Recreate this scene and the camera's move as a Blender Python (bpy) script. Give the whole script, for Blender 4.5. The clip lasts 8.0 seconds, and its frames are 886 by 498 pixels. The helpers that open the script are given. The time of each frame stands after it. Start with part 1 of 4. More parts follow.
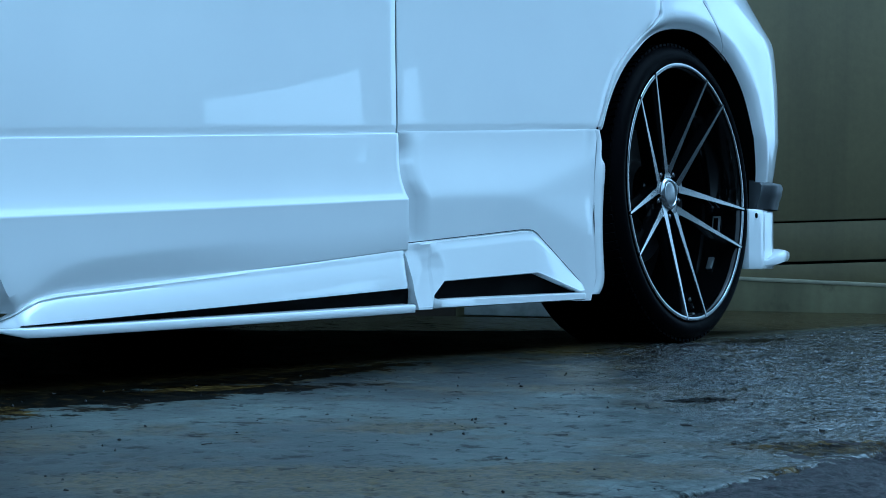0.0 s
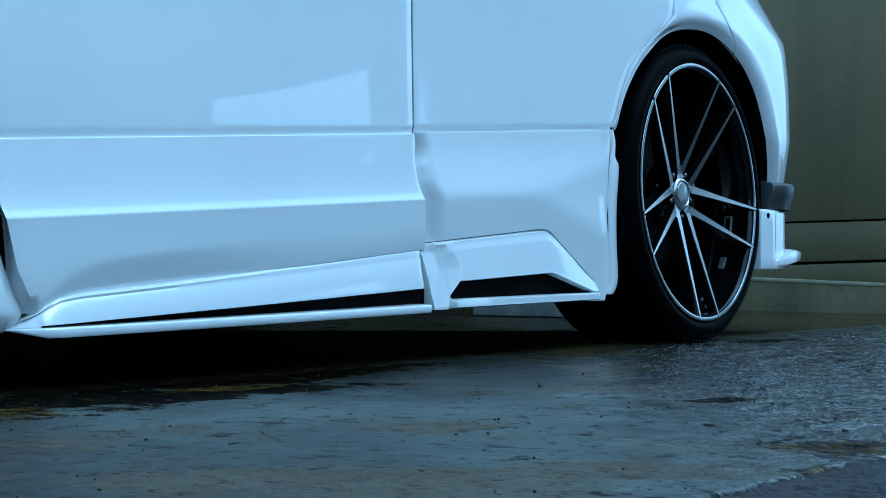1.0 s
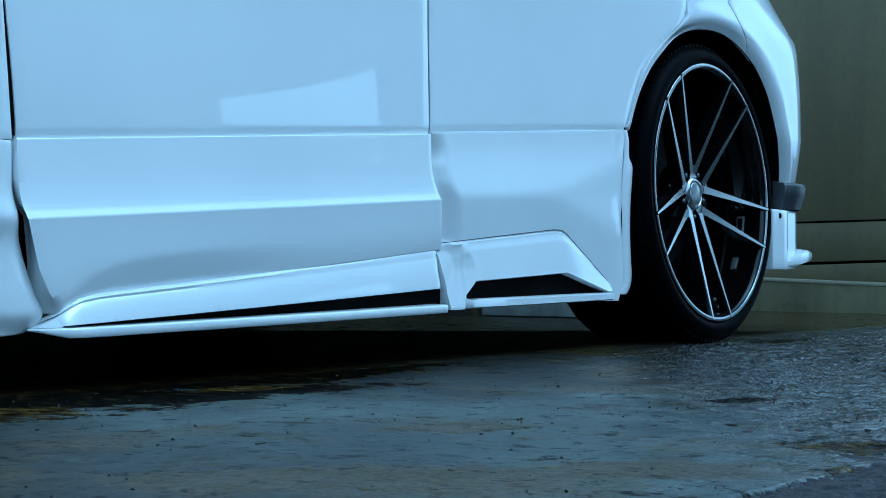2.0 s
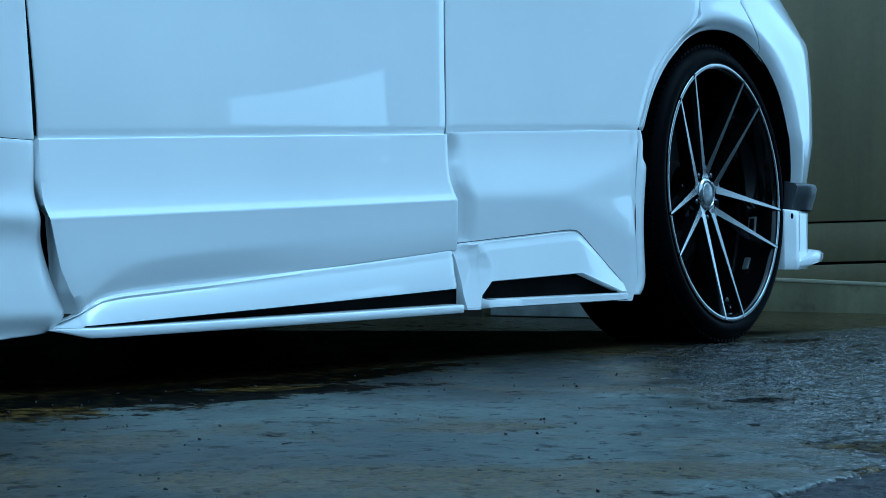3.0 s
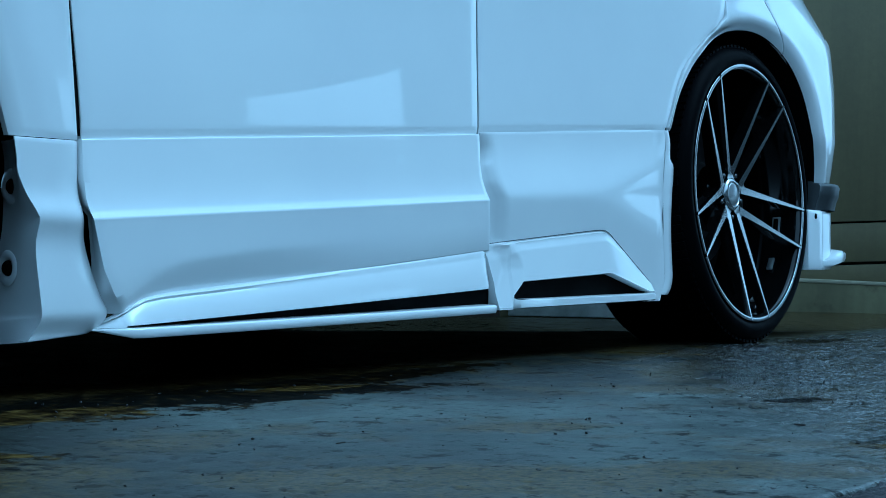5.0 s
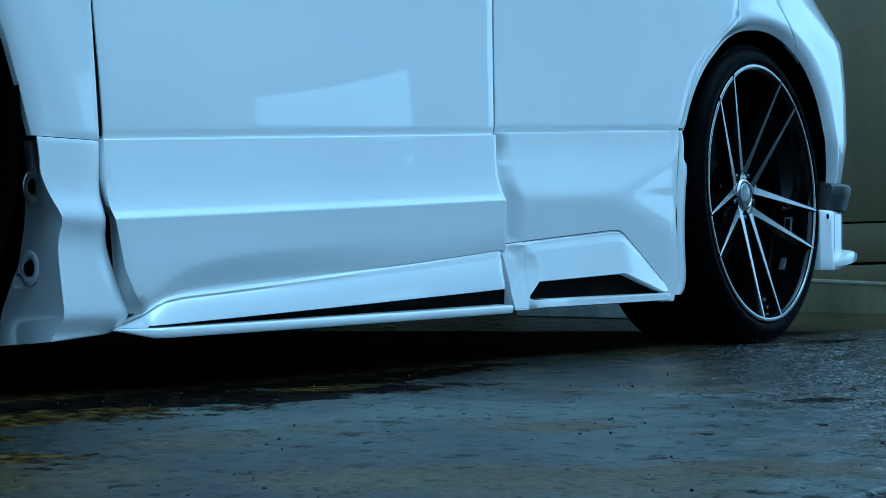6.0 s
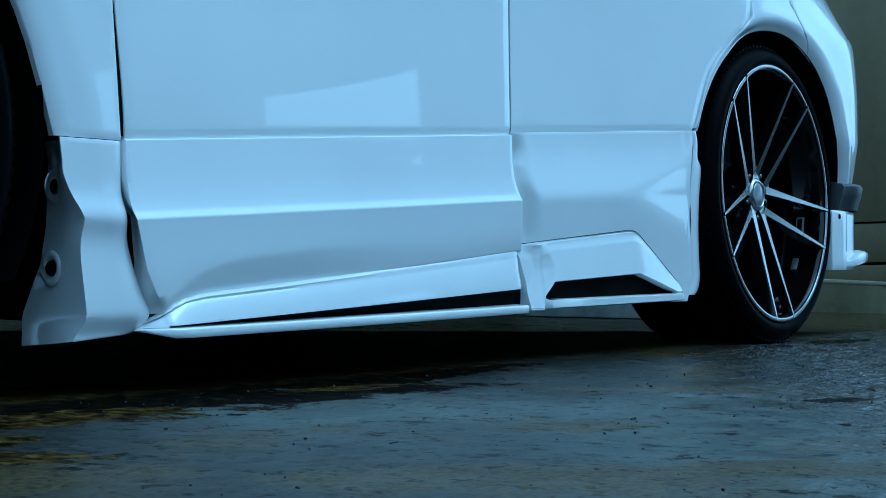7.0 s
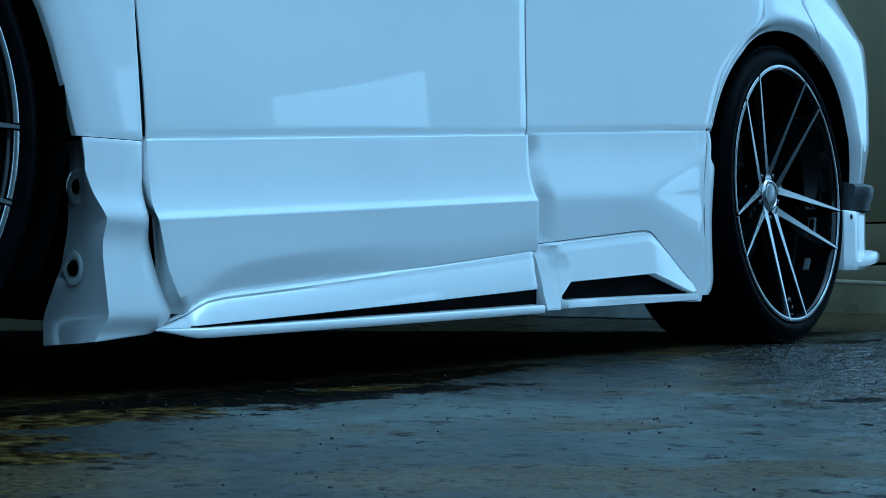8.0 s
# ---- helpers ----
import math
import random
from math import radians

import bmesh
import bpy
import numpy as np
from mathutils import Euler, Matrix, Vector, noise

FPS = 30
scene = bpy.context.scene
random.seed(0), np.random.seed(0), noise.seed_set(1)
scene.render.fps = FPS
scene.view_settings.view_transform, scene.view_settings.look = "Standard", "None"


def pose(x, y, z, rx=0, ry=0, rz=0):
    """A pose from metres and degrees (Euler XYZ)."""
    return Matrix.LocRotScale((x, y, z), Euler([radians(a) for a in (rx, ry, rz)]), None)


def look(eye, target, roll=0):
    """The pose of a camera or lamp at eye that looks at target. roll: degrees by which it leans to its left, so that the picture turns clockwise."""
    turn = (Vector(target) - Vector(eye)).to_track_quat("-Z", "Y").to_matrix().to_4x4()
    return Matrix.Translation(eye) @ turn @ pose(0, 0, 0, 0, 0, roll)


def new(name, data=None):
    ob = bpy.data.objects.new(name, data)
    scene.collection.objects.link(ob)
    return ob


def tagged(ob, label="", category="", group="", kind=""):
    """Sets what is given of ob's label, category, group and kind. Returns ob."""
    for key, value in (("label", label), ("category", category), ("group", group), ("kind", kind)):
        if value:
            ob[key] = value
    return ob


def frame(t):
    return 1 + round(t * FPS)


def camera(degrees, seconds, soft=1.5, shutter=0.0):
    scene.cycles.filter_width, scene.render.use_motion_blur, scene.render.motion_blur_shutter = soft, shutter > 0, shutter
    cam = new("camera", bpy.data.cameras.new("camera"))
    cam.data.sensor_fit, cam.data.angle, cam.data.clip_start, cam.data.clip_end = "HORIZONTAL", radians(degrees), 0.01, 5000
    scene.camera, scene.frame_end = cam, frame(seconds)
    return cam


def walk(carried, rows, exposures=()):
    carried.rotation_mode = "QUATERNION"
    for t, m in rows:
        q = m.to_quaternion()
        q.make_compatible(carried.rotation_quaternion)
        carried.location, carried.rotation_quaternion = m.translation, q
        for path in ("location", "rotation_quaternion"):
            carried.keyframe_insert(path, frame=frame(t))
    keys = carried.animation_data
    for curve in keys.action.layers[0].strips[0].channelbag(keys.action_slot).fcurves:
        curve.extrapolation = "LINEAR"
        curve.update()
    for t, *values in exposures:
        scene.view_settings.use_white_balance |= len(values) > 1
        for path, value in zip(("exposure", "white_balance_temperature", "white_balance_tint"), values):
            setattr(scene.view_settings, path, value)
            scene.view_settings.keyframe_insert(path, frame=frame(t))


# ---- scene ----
cam = camera(28.3, 8.0, soft=0.5)
# the slide: a short straight run of about 0.23 m, level, a hand's height over the ground, with a slight pan
START, END = (-3.7168, -1.8889, 0.2320), (-3.8611, -1.7113, 0.2256)
ROWS = [(t, [START[i] + (END[i] - START[i]) * t / 8.0 for i in range(3)], t / 8.0) for t in (0, 0.5, 1, 1.5, 3, 3.5, 4, 4.5, 6, 6.5, 7, 7.5, 8)]
walk(cam, [(t, pose(*e, 0, 0, -55.195 + 0.1825 * k) @ pose(0, 0, 0, 90 - 0.342 + 0.054 * k, 0, 0) @ pose(0, 0, 0, 0, 0, 1.239)) for t, e, k in ROWS],
     exposures=[(0, 0.68, 3920, -12), (3.5, 0.61, 3820, -16), (8, 0.49, 3760, -17)])

# ---- light: a bright overcast sky ----
world = bpy.data.worlds.new("sky")
scene.world = world
world.use_nodes = True
wn = world.node_tree.nodes
sky = wn.new("ShaderNodeTexSky")
sky.sky_type, sky.sun_disc = "NISHITA", False
sky.sun_elevation, sky.sun_rotation = radians(55), radians(150)
sky.air_density, sky.dust_density, sky.ozone_density = 1.0, 3.0, 1.0
# cloud: the sky's colour washed out and evened
pale = wn.new("ShaderNodeHueSaturation")
pale.inputs["Saturation"].default_value = 0.15
cloud_cover = wn.new("ShaderNodeMix")
cloud_cover.data_type = "RGBA"
cloud_cover.inputs[0].default_value = 0.55
cloud_cover.inputs[7].default_value = (4.9, 5.0, 5.15, 1)
world.node_tree.links.new(sky.outputs[0], pale.inputs["Color"])
world.node_tree.links.new(pale.outputs[0], cloud_cover.inputs[6])
world.node_tree.links.new(cloud_cover.outputs[2], wn["Background"].inputs[0])
wn["Background"].inputs[1].default_value = 0.15
sun_data = bpy.data.lights.new("sun", "SUN")
sun_data.energy, sun_data.angle, sun_data.color = 0.5, radians(30), (1.0, 0.98, 0.96)
sun = new("sun", sun_data)
sun.matrix_world = look((2.0, -3.5, 5.8), (0, 0, 0))

# ---- materials ----
def mat(name):
    m = bpy.data.materials.new(name)
    m.use_nodes = True
    nt = m.node_tree
    return m, nt, nt.nodes["Principled BSDF"]


def node(nt, kind, **inputs):
    n = nt.nodes.new(kind)
    for k, v in inputs.items():
        n.inputs[k.replace("_", " ")].default_value = v
    return n


def noise_tex(nt, scale, detail=4.0, rough=0.55, stretch=(1, 1, 1), turn=0.0, offset=(0, 0, 0)):
    co = nt.nodes.new("ShaderNodeTexCoord")
    mp = nt.nodes.new("ShaderNodeMapping")
    mp.inputs["Scale"].default_value = stretch
    mp.inputs["Rotation"].default_value = (0, 0, turn)
    mp.inputs["Location"].default_value = offset
    n = node(nt, "ShaderNodeTexNoise", Scale=scale, Detail=detail, Roughness=rough)
    nt.links.new(co.outputs["Object"], mp.inputs[0])
    nt.links.new(mp.outputs[0], n.inputs["Vector"])
    return n.outputs["Fac"]


def ramp(nt, src, stops):
    r = nt.nodes.new("ShaderNodeValToRGB")
    els = r.color_ramp.elements
    while len(els) < len(stops):
        els.new(0.5)
    for e, (p, c) in zip(els, stops):
        e.position = p
        e.color = (*c, 1) if isinstance(c, tuple) else (c, c, c, 1)
    nt.links.new(src, r.inputs[0])
    return r.outputs[0]


def mix(nt, a, b, fac, mode="MIX"):
    n = nt.nodes.new("ShaderNodeMix")
    n.data_type, n.blend_type = "RGBA", mode
    for i, v in ((0, fac), (6, a), (7, b)):
        sock = n.inputs[i]
        if isinstance(v, (int, float)):
            sock.default_value = v if i == 0 else (v, v, v, 1)
        elif isinstance(v, tuple):
            sock.default_value = (*v, 1)
        else:
            nt.links.new(v, sock)
    return n.outputs[2]


def bump(nt, bs, src, strength, distance, under=None):
    b = node(nt, "ShaderNodeBump", Strength=strength, Distance=distance)
    nt.links.new(src, b.inputs["Height"])
    if under:
        nt.links.new(under, b.inputs["Normal"])
    nt.links.new(b.outputs[0], bs.inputs["Normal"])
    return b.outputs[0]


def plain(name, color, rough, metal=0.0, coat=0.0, vary=0.12, scale=40.0, relief=0.0, spec=0.5):
    m, nt, bs = mat(name)
    n = noise_tex(nt, scale)
    lo = tuple(c * (1 - vary) for c in color)
    hi = tuple(min(1, c * (1 + vary)) for c in color)
    nt.links.new(ramp(nt, n, [(0.3, lo), (0.7, hi)]), bs.inputs["Base Color"])
    r = ramp(nt, noise_tex(nt, scale * 0.23), [(0.3, max(0.0, rough * 0.85)), (0.7, min(1, rough * 1.15))])
    nt.links.new(r, bs.inputs["Roughness"])
    bs.inputs["Metallic"].default_value = metal
    bs.inputs["Specular IOR Level"].default_value = spec
    bs.inputs["Coat Weight"].default_value = coat
    bs.inputs["Coat Roughness"].default_value = 0.03
    if relief:
        bump(nt, bs, n, 0.5, relief)
    return m


def paint_material():
    m, nt, bs = mat("white_paint")
    n = noise_tex(nt, 3.0, 3)
    nt.links.new(ramp(nt, n, [(0.3, (0.76, 0.77, 0.78)), (0.7, (0.80, 0.81, 0.81))]), bs.inputs["Base Color"])
    bs.inputs["Roughness"].default_value = 0.35
    bs.inputs["Coat IOR"].default_value = 1.62
    bs.inputs["Coat Weight"].default_value = 1.0
    nt.links.new(ramp(nt, noise_tex(nt, 9.0, 5), [(0.35, 0.010), (0.75, 0.035)]), bs.inputs["Coat Roughness"])
    return m


def concrete_material():
    """Old wet concrete: a pale film worn through in ragged patches, olive and brown silt, water on the coarse side."""
    m, nt, bs = mat("wet_concrete")
    co = nt.nodes.new("ShaderNodeTexCoord")
    sep = nt.nodes.new("ShaderNodeSeparateXYZ")
    nt.links.new(co.outputs["Object"], sep.inputs[0])

    def math_node(op, a, b):
        n = nt.nodes.new("ShaderNodeMath")
        n.operation = op
        for i, v in ((0, a), (1, b)):
            if isinstance(v, (int, float)):
                n.inputs[i].default_value = v
            else:
                nt.links.new(v, n.inputs[i])
        return n.outputs[0]

    def span(src, a, b, lo=0.0, hi=1.0):
        n = nt.nodes.new("ShaderNodeMapRange")
        n.interpolation_type = "SMOOTHSTEP"
        for i, v in ((1, a), (2, b), (3, lo), (4, hi)):
            n.inputs[i].default_value = v
        nt.links.new(src, n.inputs[0])
        return n.outputs[0]

    def patch(x, y, rx, ry, turn):
        """1 in the middle of a stain, 0 at its rim and below 0 outside."""
        mp = nt.nodes.new("ShaderNodeMapping")
        mp.vector_type = "TEXTURE"
        mp.inputs["Location"].default_value = (x, y, 0)
        mp.inputs["Rotation"].default_value = (0, 0, math.radians(turn))
        mp.inputs["Scale"].default_value = (rx, ry, 1000)
        nt.links.new(co.outputs["Object"], mp.inputs[0])
        ln = nt.nodes.new("ShaderNodeVectorMath")
        ln.operation = "LENGTH"
        nt.links.new(mp.outputs[0], ln.inputs[0])
        return math_node("MAXIMUM", math_node("SUBTRACT", 1.0, ln.outputs["Value"]), -1.0)

    def patches(rows):
        out = None
        for r in rows:
            p = patch(*r)
            out = p if out is None else math_node("MAXIMUM", out, p)
        return out
    worn = noise_tex(nt, 7.0, 15, 0.74, (1, 1, 1), offset=(3, 1, 0))
    spots = noise_tex(nt, 110.0, 6, 0.70)
    dash = noise_tex(nt, 15.0, 10, 0.70, offset=(4.4, 8.1, 0))
    chip = noise_tex(nt, 34.0, 8, 0.66, offset=(1.7, 5.2, 0))
    blotch = noise_tex(nt, 2.2, 4, 0.5, offset=(5.1, 0.7, 0))
    cloud = noise_tex(nt, 9.0, 6, 0.6, offset=(1.1, 4.7, 0))
    fine = noise_tex(nt, 120.0, 4, 0.6)
    grit = noise_tex(nt, 330.0, 3, 0.6)
    rag = noise_tex(nt, 9.0, 14, 0.74, offset=(7.3, 2.2, 0))
    silt = noise_tex(nt, 3.0, 9, 0.62, offset=(2.3, 6.2, 0))
    lane = math_node("SUBTRACT", math_node("MULTIPLY", sep.outputs["X"], 0.565), math_node("MULTIPLY", sep.outputs["Y"], 0.825))
    coarse = span(math_node("ADD", lane, math_node("MULTIPLY", cloud, 0.5)), -0.18, 0.22)
    coarse = math_node("MULTIPLY", coarse, span(sep.outputs["Y"], -0.04, 0.10, 1.0, 0.0))
    dry_shade = span(sep.outputs["Y"], 0.0, 0.15)
    # film
    under = math_node("ADD", math_node("MULTIPLY", sep.outputs["X"], 0.55), math_node("MULTIPLY", sep.outputs["Y"], 0.83))
    pool = span(math_node("ADD", under, math_node("MULTIPLY", cloud, 0.12)), 0.50, 0.58)
    base = ramp(nt, blotch, [(0.36, (0.034, 0.041, 0.036)), (0.60, (0.078, 0.090, 0.079))])
    base = mix(nt, base, ramp(nt, cloud, [(0.38, 0.50), (0.56, 1.0)]), 0.9, "MULTIPLY")
    base = mix(nt, base, ramp(nt, fine, [(0.34, 0.62), (0.50, 1.0)]), 0.8, "MULTIPLY")
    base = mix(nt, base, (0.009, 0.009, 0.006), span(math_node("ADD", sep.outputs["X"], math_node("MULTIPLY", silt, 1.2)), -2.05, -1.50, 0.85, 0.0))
    # broad darker patches along the side of the car
    dark_beside = patches([(-0.80, -0.24, 1.05, 0.44, -8), (0.1, -0.2, 0.4, 0.2, -20)])
    base = mix(nt, base, ramp(nt, math_node("ADD", math_node("MULTIPLY", dark_beside, 0.4), silt), [(0.45, 1.0), (0.60, 0.20)]), 1.0, "MULTIPLY")
    # olive silt in soft patches
    olive_at = patches([(-2.40, -0.82, 0.22, 0.10, -40), (-2.18, -1.0, 0.25, 0.055, -40), (-1.74, -1.08, 0.22, 0.085, -30), (-2.75, -0.48, 0.24, 0.16, 30), (-2.50, -0.45, 0.14, 0.09, 10), (-1.94, -0.66, 0.15, 0.045, -30), (-0.98, -0.31, 0.22, 0.045, 20), (-1.35, -0.72, 0.14, 0.06, -20), (-0.50, -0.13, 0.26, 0.05, -55), (0.14, -0.07, 0.14, 0.05, -55), (-1.32, -0.55, 0.28, 0.09, -55), (-0.80, -0.33, 0.20, 0.07, -50)])
    silt_mask = math_node("ADD", silt, math_node("MULTIPLY", span(olive_at, -0.7, 0.7), 0.20))
    silt_mask = ramp(nt, silt_mask, [(0.565, 0.0), (0.61, 0.5), (0.68, 0.92)])
    olive = ramp(nt, spots, [(0.40, (0.004, 0.003, 0.0006)), (0.50, (0.036, 0.027, 0.006)), (0.60, (0.074, 0.052, 0.012))])
    base = mix(nt, base, olive, silt_mask)
    # film worn through: ragged, nearly black
    base = mix(nt, base, ramp(nt, spots, [(0.395, 0.10), (0.425, 1.0)]), 0.85, "MULTIPLY")
    pitted = math_node("MAXIMUM", ramp(nt, dash, [(0.385, 1.0), (0.405, 0.0)]), ramp(nt, chip, [(0.385, 1.0), (0.41, 0.0)]))
    base = mix(nt, base, (0.004, 0.003, 0.002), math_node("MULTIPLY", pitted, 0.8))
    base = mix(nt, base, mix(nt, 1.0, 0.22, coarse), 1.0, "MULTIPLY")
    worn_at = math_node("ADD", worn, math_node("MULTIPLY", coarse, -0.035))
    base = mix(nt, base, (0.040, 0.030, 0.010), ramp(nt, worn_at, [(0.395, 0.65), (0.455, 0.0)]))
    base = mix(nt, base, ramp(nt, worn_at, [(0.385, 0.04), (0.398, 1.0)]), 0.95, "MULTIPLY")
    dull = ramp(nt, worn_at, [(0.36, 0.9), (0.385, 0.0)])
    base = mix(nt, base, ramp(nt, rag, [(0.345, 0.04), (0.36, 1.0)]), 0.9, "MULTIPLY")
    # brown black silt washed up along the parked car; the black paints its shadow
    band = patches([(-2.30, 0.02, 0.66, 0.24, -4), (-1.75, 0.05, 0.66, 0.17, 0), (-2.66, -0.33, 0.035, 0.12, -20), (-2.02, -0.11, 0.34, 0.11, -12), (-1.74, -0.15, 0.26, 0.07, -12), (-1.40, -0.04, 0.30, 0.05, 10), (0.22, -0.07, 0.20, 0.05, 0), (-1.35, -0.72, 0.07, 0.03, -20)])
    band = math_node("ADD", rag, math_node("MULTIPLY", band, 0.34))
    mud_shade_mask = ramp(nt, band, [(0.525, 0.0), (0.545, 0.96)])
    mud_shade = ramp(nt, chip, [(0.49, (0.0006, 0.0005, 0.0003)), (0.56, (0.003, 0.002, 0.0006)), (0.66, (0.022, 0.014, 0.004))])
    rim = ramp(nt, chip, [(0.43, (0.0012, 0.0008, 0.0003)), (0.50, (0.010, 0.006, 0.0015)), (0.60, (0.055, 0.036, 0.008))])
    mud_shade = mix(nt, rim, mud_shade, ramp(nt, band, [(0.535, 0.0), (0.56, 1.0)]))
    base = mix(nt, base, mud_shade, mud_shade_mask)
    # golden moss along the silt and in the low spots
    moss_at = patches([(-2.38, -0.13, 0.30, 0.085, -8), (-2.66, -0.38, 0.12, 0.07, -30), (-2.60, -0.27, 0.10, 0.06, 20), (-1.79, -1.095, 0.16, 0.07, -45), (-2.0, -1.155, 0.05, 0.02, -20), (-1.75, -0.10, 0.14, 0.04, -12), (-0.52, -0.09, 0.13, 0.025, -55)])
    moss_mask = ramp(nt, math_node("ADD", rag, math_node("MULTIPLY", moss_at, 0.30)), [(0.535, 0.0), (0.57, 0.95)])
    gold = ramp(nt, chip, [(0.43, (0.003, 0.002, 0.0006)), (0.51, (0.026, 0.017, 0.004)), (0.62, (0.078, 0.054, 0.013))])
    base = mix(nt, base, gold, moss_mask)
    # under the car: mossy brown, and the car's shade put into the colour
    under_car = math_node("MULTIPLY", dry_shade, span(sep.outputs["X"], 0.75, 1.05, 1.0, 0.0))
    base = mix(nt, base, ramp(nt, chip, [(0.40, (0.012, 0.008, 0.003)), (0.60, (0.17, 0.12, 0.034))]), math_node("MULTIPLY", dry_shade, 0.8))
    base = mix(nt, base, mix(nt, mix(nt, 1.0, 0.4, dry_shade), 0.10, under_car), 1.0, "MULTIPLY")
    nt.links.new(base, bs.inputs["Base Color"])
    wet = mix(nt, ramp(nt, cloud, [(0.35, 0.38), (0.65, 0.5)]), ramp(nt, cloud, [(0.36, 0.03), (0.6, 0.10)]), coarse)
    wet = mix(nt, wet, 0.14, math_node("MULTIPLY", dry_shade, pool))
    nt.links.new(wet, bs.inputs["Roughness"])
    gloss = mix(nt, mix(nt, mix(nt, 0.06, mix(nt, 0.04, 0.95, ramp(nt, mix(nt, dash, noise_tex(nt, 130.0, 5, 0.62, offset=(3.1, 0.4, 0)), 0.55), [(0.45, 0.0), (0.555, 1.0)])), coarse), mix(nt, 0.004, 0.012, pool), dry_shade), 0.0, math_node("MAXIMUM", math_node("MULTIPLY", pitted, 0.75), mix(nt, math_node("MAXIMUM", moss_mask, mud_shade_mask), 1.0, mix(nt, dull, 0.0, coarse))))
    nt.links.new(gloss, bs.inputs["Specular IOR Level"])
    bs.inputs["IOR"].default_value = 1.8
    b0 = bump(nt, bs, noise_tex(nt, 52.0, 3, 0.6, offset=(9.0, 3.3, 0)), 0.5, 0.012)
    nt.links.new(span(coarse, 0.0, 1.0, 0.02, 1.0), b0.node.inputs["Strength"])
    b1 = bump(nt, bs, fine, 0.5, 0.0055, b0)
    nt.links.new(span(coarse, 0.0, 1.0, 0.10, 0.9), b1.node.inputs["Strength"])
    b2 = bump(nt, bs, grit, 0.5, 0.0018, b1)
    nt.links.new(span(coarse, 0.0, 1.0, 0.25, 0.9), b2.node.inputs["Strength"])
    return m


def asphalt_material():
    m, nt, bs = mat("wet_asphalt")
    fine = noise_tex(nt, 190.0, 4, 0.75)
    big = noise_tex(nt, 3.0, 5)
    c = ramp(nt, fine, [(0.42, (0.0010, 0.0009, 0.0014)), (0.52, (0.011, 0.008, 0.010)), (0.62, (0.075, 0.058, 0.062))])
    c = mix(nt, c, ramp(nt, big, [(0.3, 0.6), (0.7, 1.0)]), 1.0, "MULTIPLY")
    nt.links.new(c, bs.inputs["Base Color"])
    nt.links.new(ramp(nt, big, [(0.35, 0.45), (0.65, 0.8)]), bs.inputs["Roughness"])
    bs.inputs["Specular IOR Level"].default_value = 0.2
    bump(nt, bs, fine, 0.9, 0.008)
    return m


def wall_material(name, lo, hi, rough=0.6):
    m, nt, bs = mat(name)
    a = noise_tex(nt, 2.2, 6, 0.6, (1, 1, 0.5))
    b = noise_tex(nt, 45.0, 4)
    c = ramp(nt, a, [(0.3, lo), (0.72, hi)])
    c = mix(nt, c, ramp(nt, b, [(0.3, 0.8), (0.7, 1.0)]), 0.6, "MULTIPLY")
    streak = noise_tex(nt, 9.0, 5, 0.6, (1, 1, 0.06))
    c = mix(nt, c, ramp(nt, streak, [(0.35, 0.72), (0.6, 1.0)]), 0.7, "MULTIPLY")
    nt.links.new(c, bs.inputs["Base Color"])
    bs.inputs["Roughness"].default_value = rough
    bump(nt, bs, b, 0.25, 0.002)
    return m


PAINT = paint_material()
CONCRETE = concrete_material()
ASPHALT = asphalt_material()
SIDING = wall_material("olive_siding", (0.104, 0.088, 0.036), (0.136, 0.115, 0.049))
YARD = wall_material("grey_render", (0.20, 0.205, 0.20), (0.26, 0.265, 0.26), 0.8)
PLINTH = wall_material("mossy_plinth", (0.10, 0.088, 0.038), (0.21, 0.195, 0.10), 0.75)
moss = PLINTH.node_tree
moss_on = ramp(moss, noise_tex(moss, 2.6, 8, 0.66, offset=(0.35, 0.2, 0.6)), [(0.52, 0.0), (0.62, 0.85)])
moss_src = PLINTH.node_tree.nodes["Principled BSDF"].inputs["Base Color"].links[0].from_socket
moss.links.new(mix(moss, moss_src, (0.030, 0.022, 0.008), moss_on), moss.nodes["Principled BSDF"].inputs["Base Color"])
LIT_EDGE = plain("worn_edge", (0.27, 0.25, 0.17), 0.6, vary=0.25, scale=14)
LIT_PLINTH = plain("pale_kerb", (0.22, 0.23, 0.22), 0.6, vary=0.3, scale=18)
JOINT = plain("dark_joint", (0.02, 0.013, 0.006), 0.8)
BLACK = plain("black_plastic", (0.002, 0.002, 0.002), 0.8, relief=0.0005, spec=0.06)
GREY_PLASTIC = plain("grey_plastic", (0.035, 0.037, 0.04), 0.45)
CALIPER_BLACK = plain("caliper_black", (0.004, 0.004, 0.004), 0.4, spec=0.2)
RUBBER = plain("tyre_rubber", (0.0016, 0.0016, 0.0021), 0.45, spec=0.012, relief=0.0008, scale=120)
MACHINED = plain("machined_alloy", (0.46, 0.47, 0.48), 0.18, metal=1.0, vary=0.06, scale=25)
DARK_ALLOY = plain("black_alloy", (0.002, 0.002, 0.0022), 0.06, spec=0.4)
STEEL = plain("brake_steel", (0.012, 0.012, 0.012), 0.5, metal=1.0, vary=0.25)
CAP = plain("brushed_cap", (0.42, 0.43, 0.44), 0.34, metal=1.0, vary=0.1, scale=60)
brushed = node(CAP.node_tree, "ShaderNodeTangent")
brushed.direction_type, brushed.axis = "RADIAL", "Y"
CAP.node_tree.links.new(brushed.outputs[0], CAP.node_tree.nodes["Principled BSDF"].inputs["Tangent"])
CAP.node_tree.nodes["Principled BSDF"].inputs["Anisotropic"].default_value = 0.85
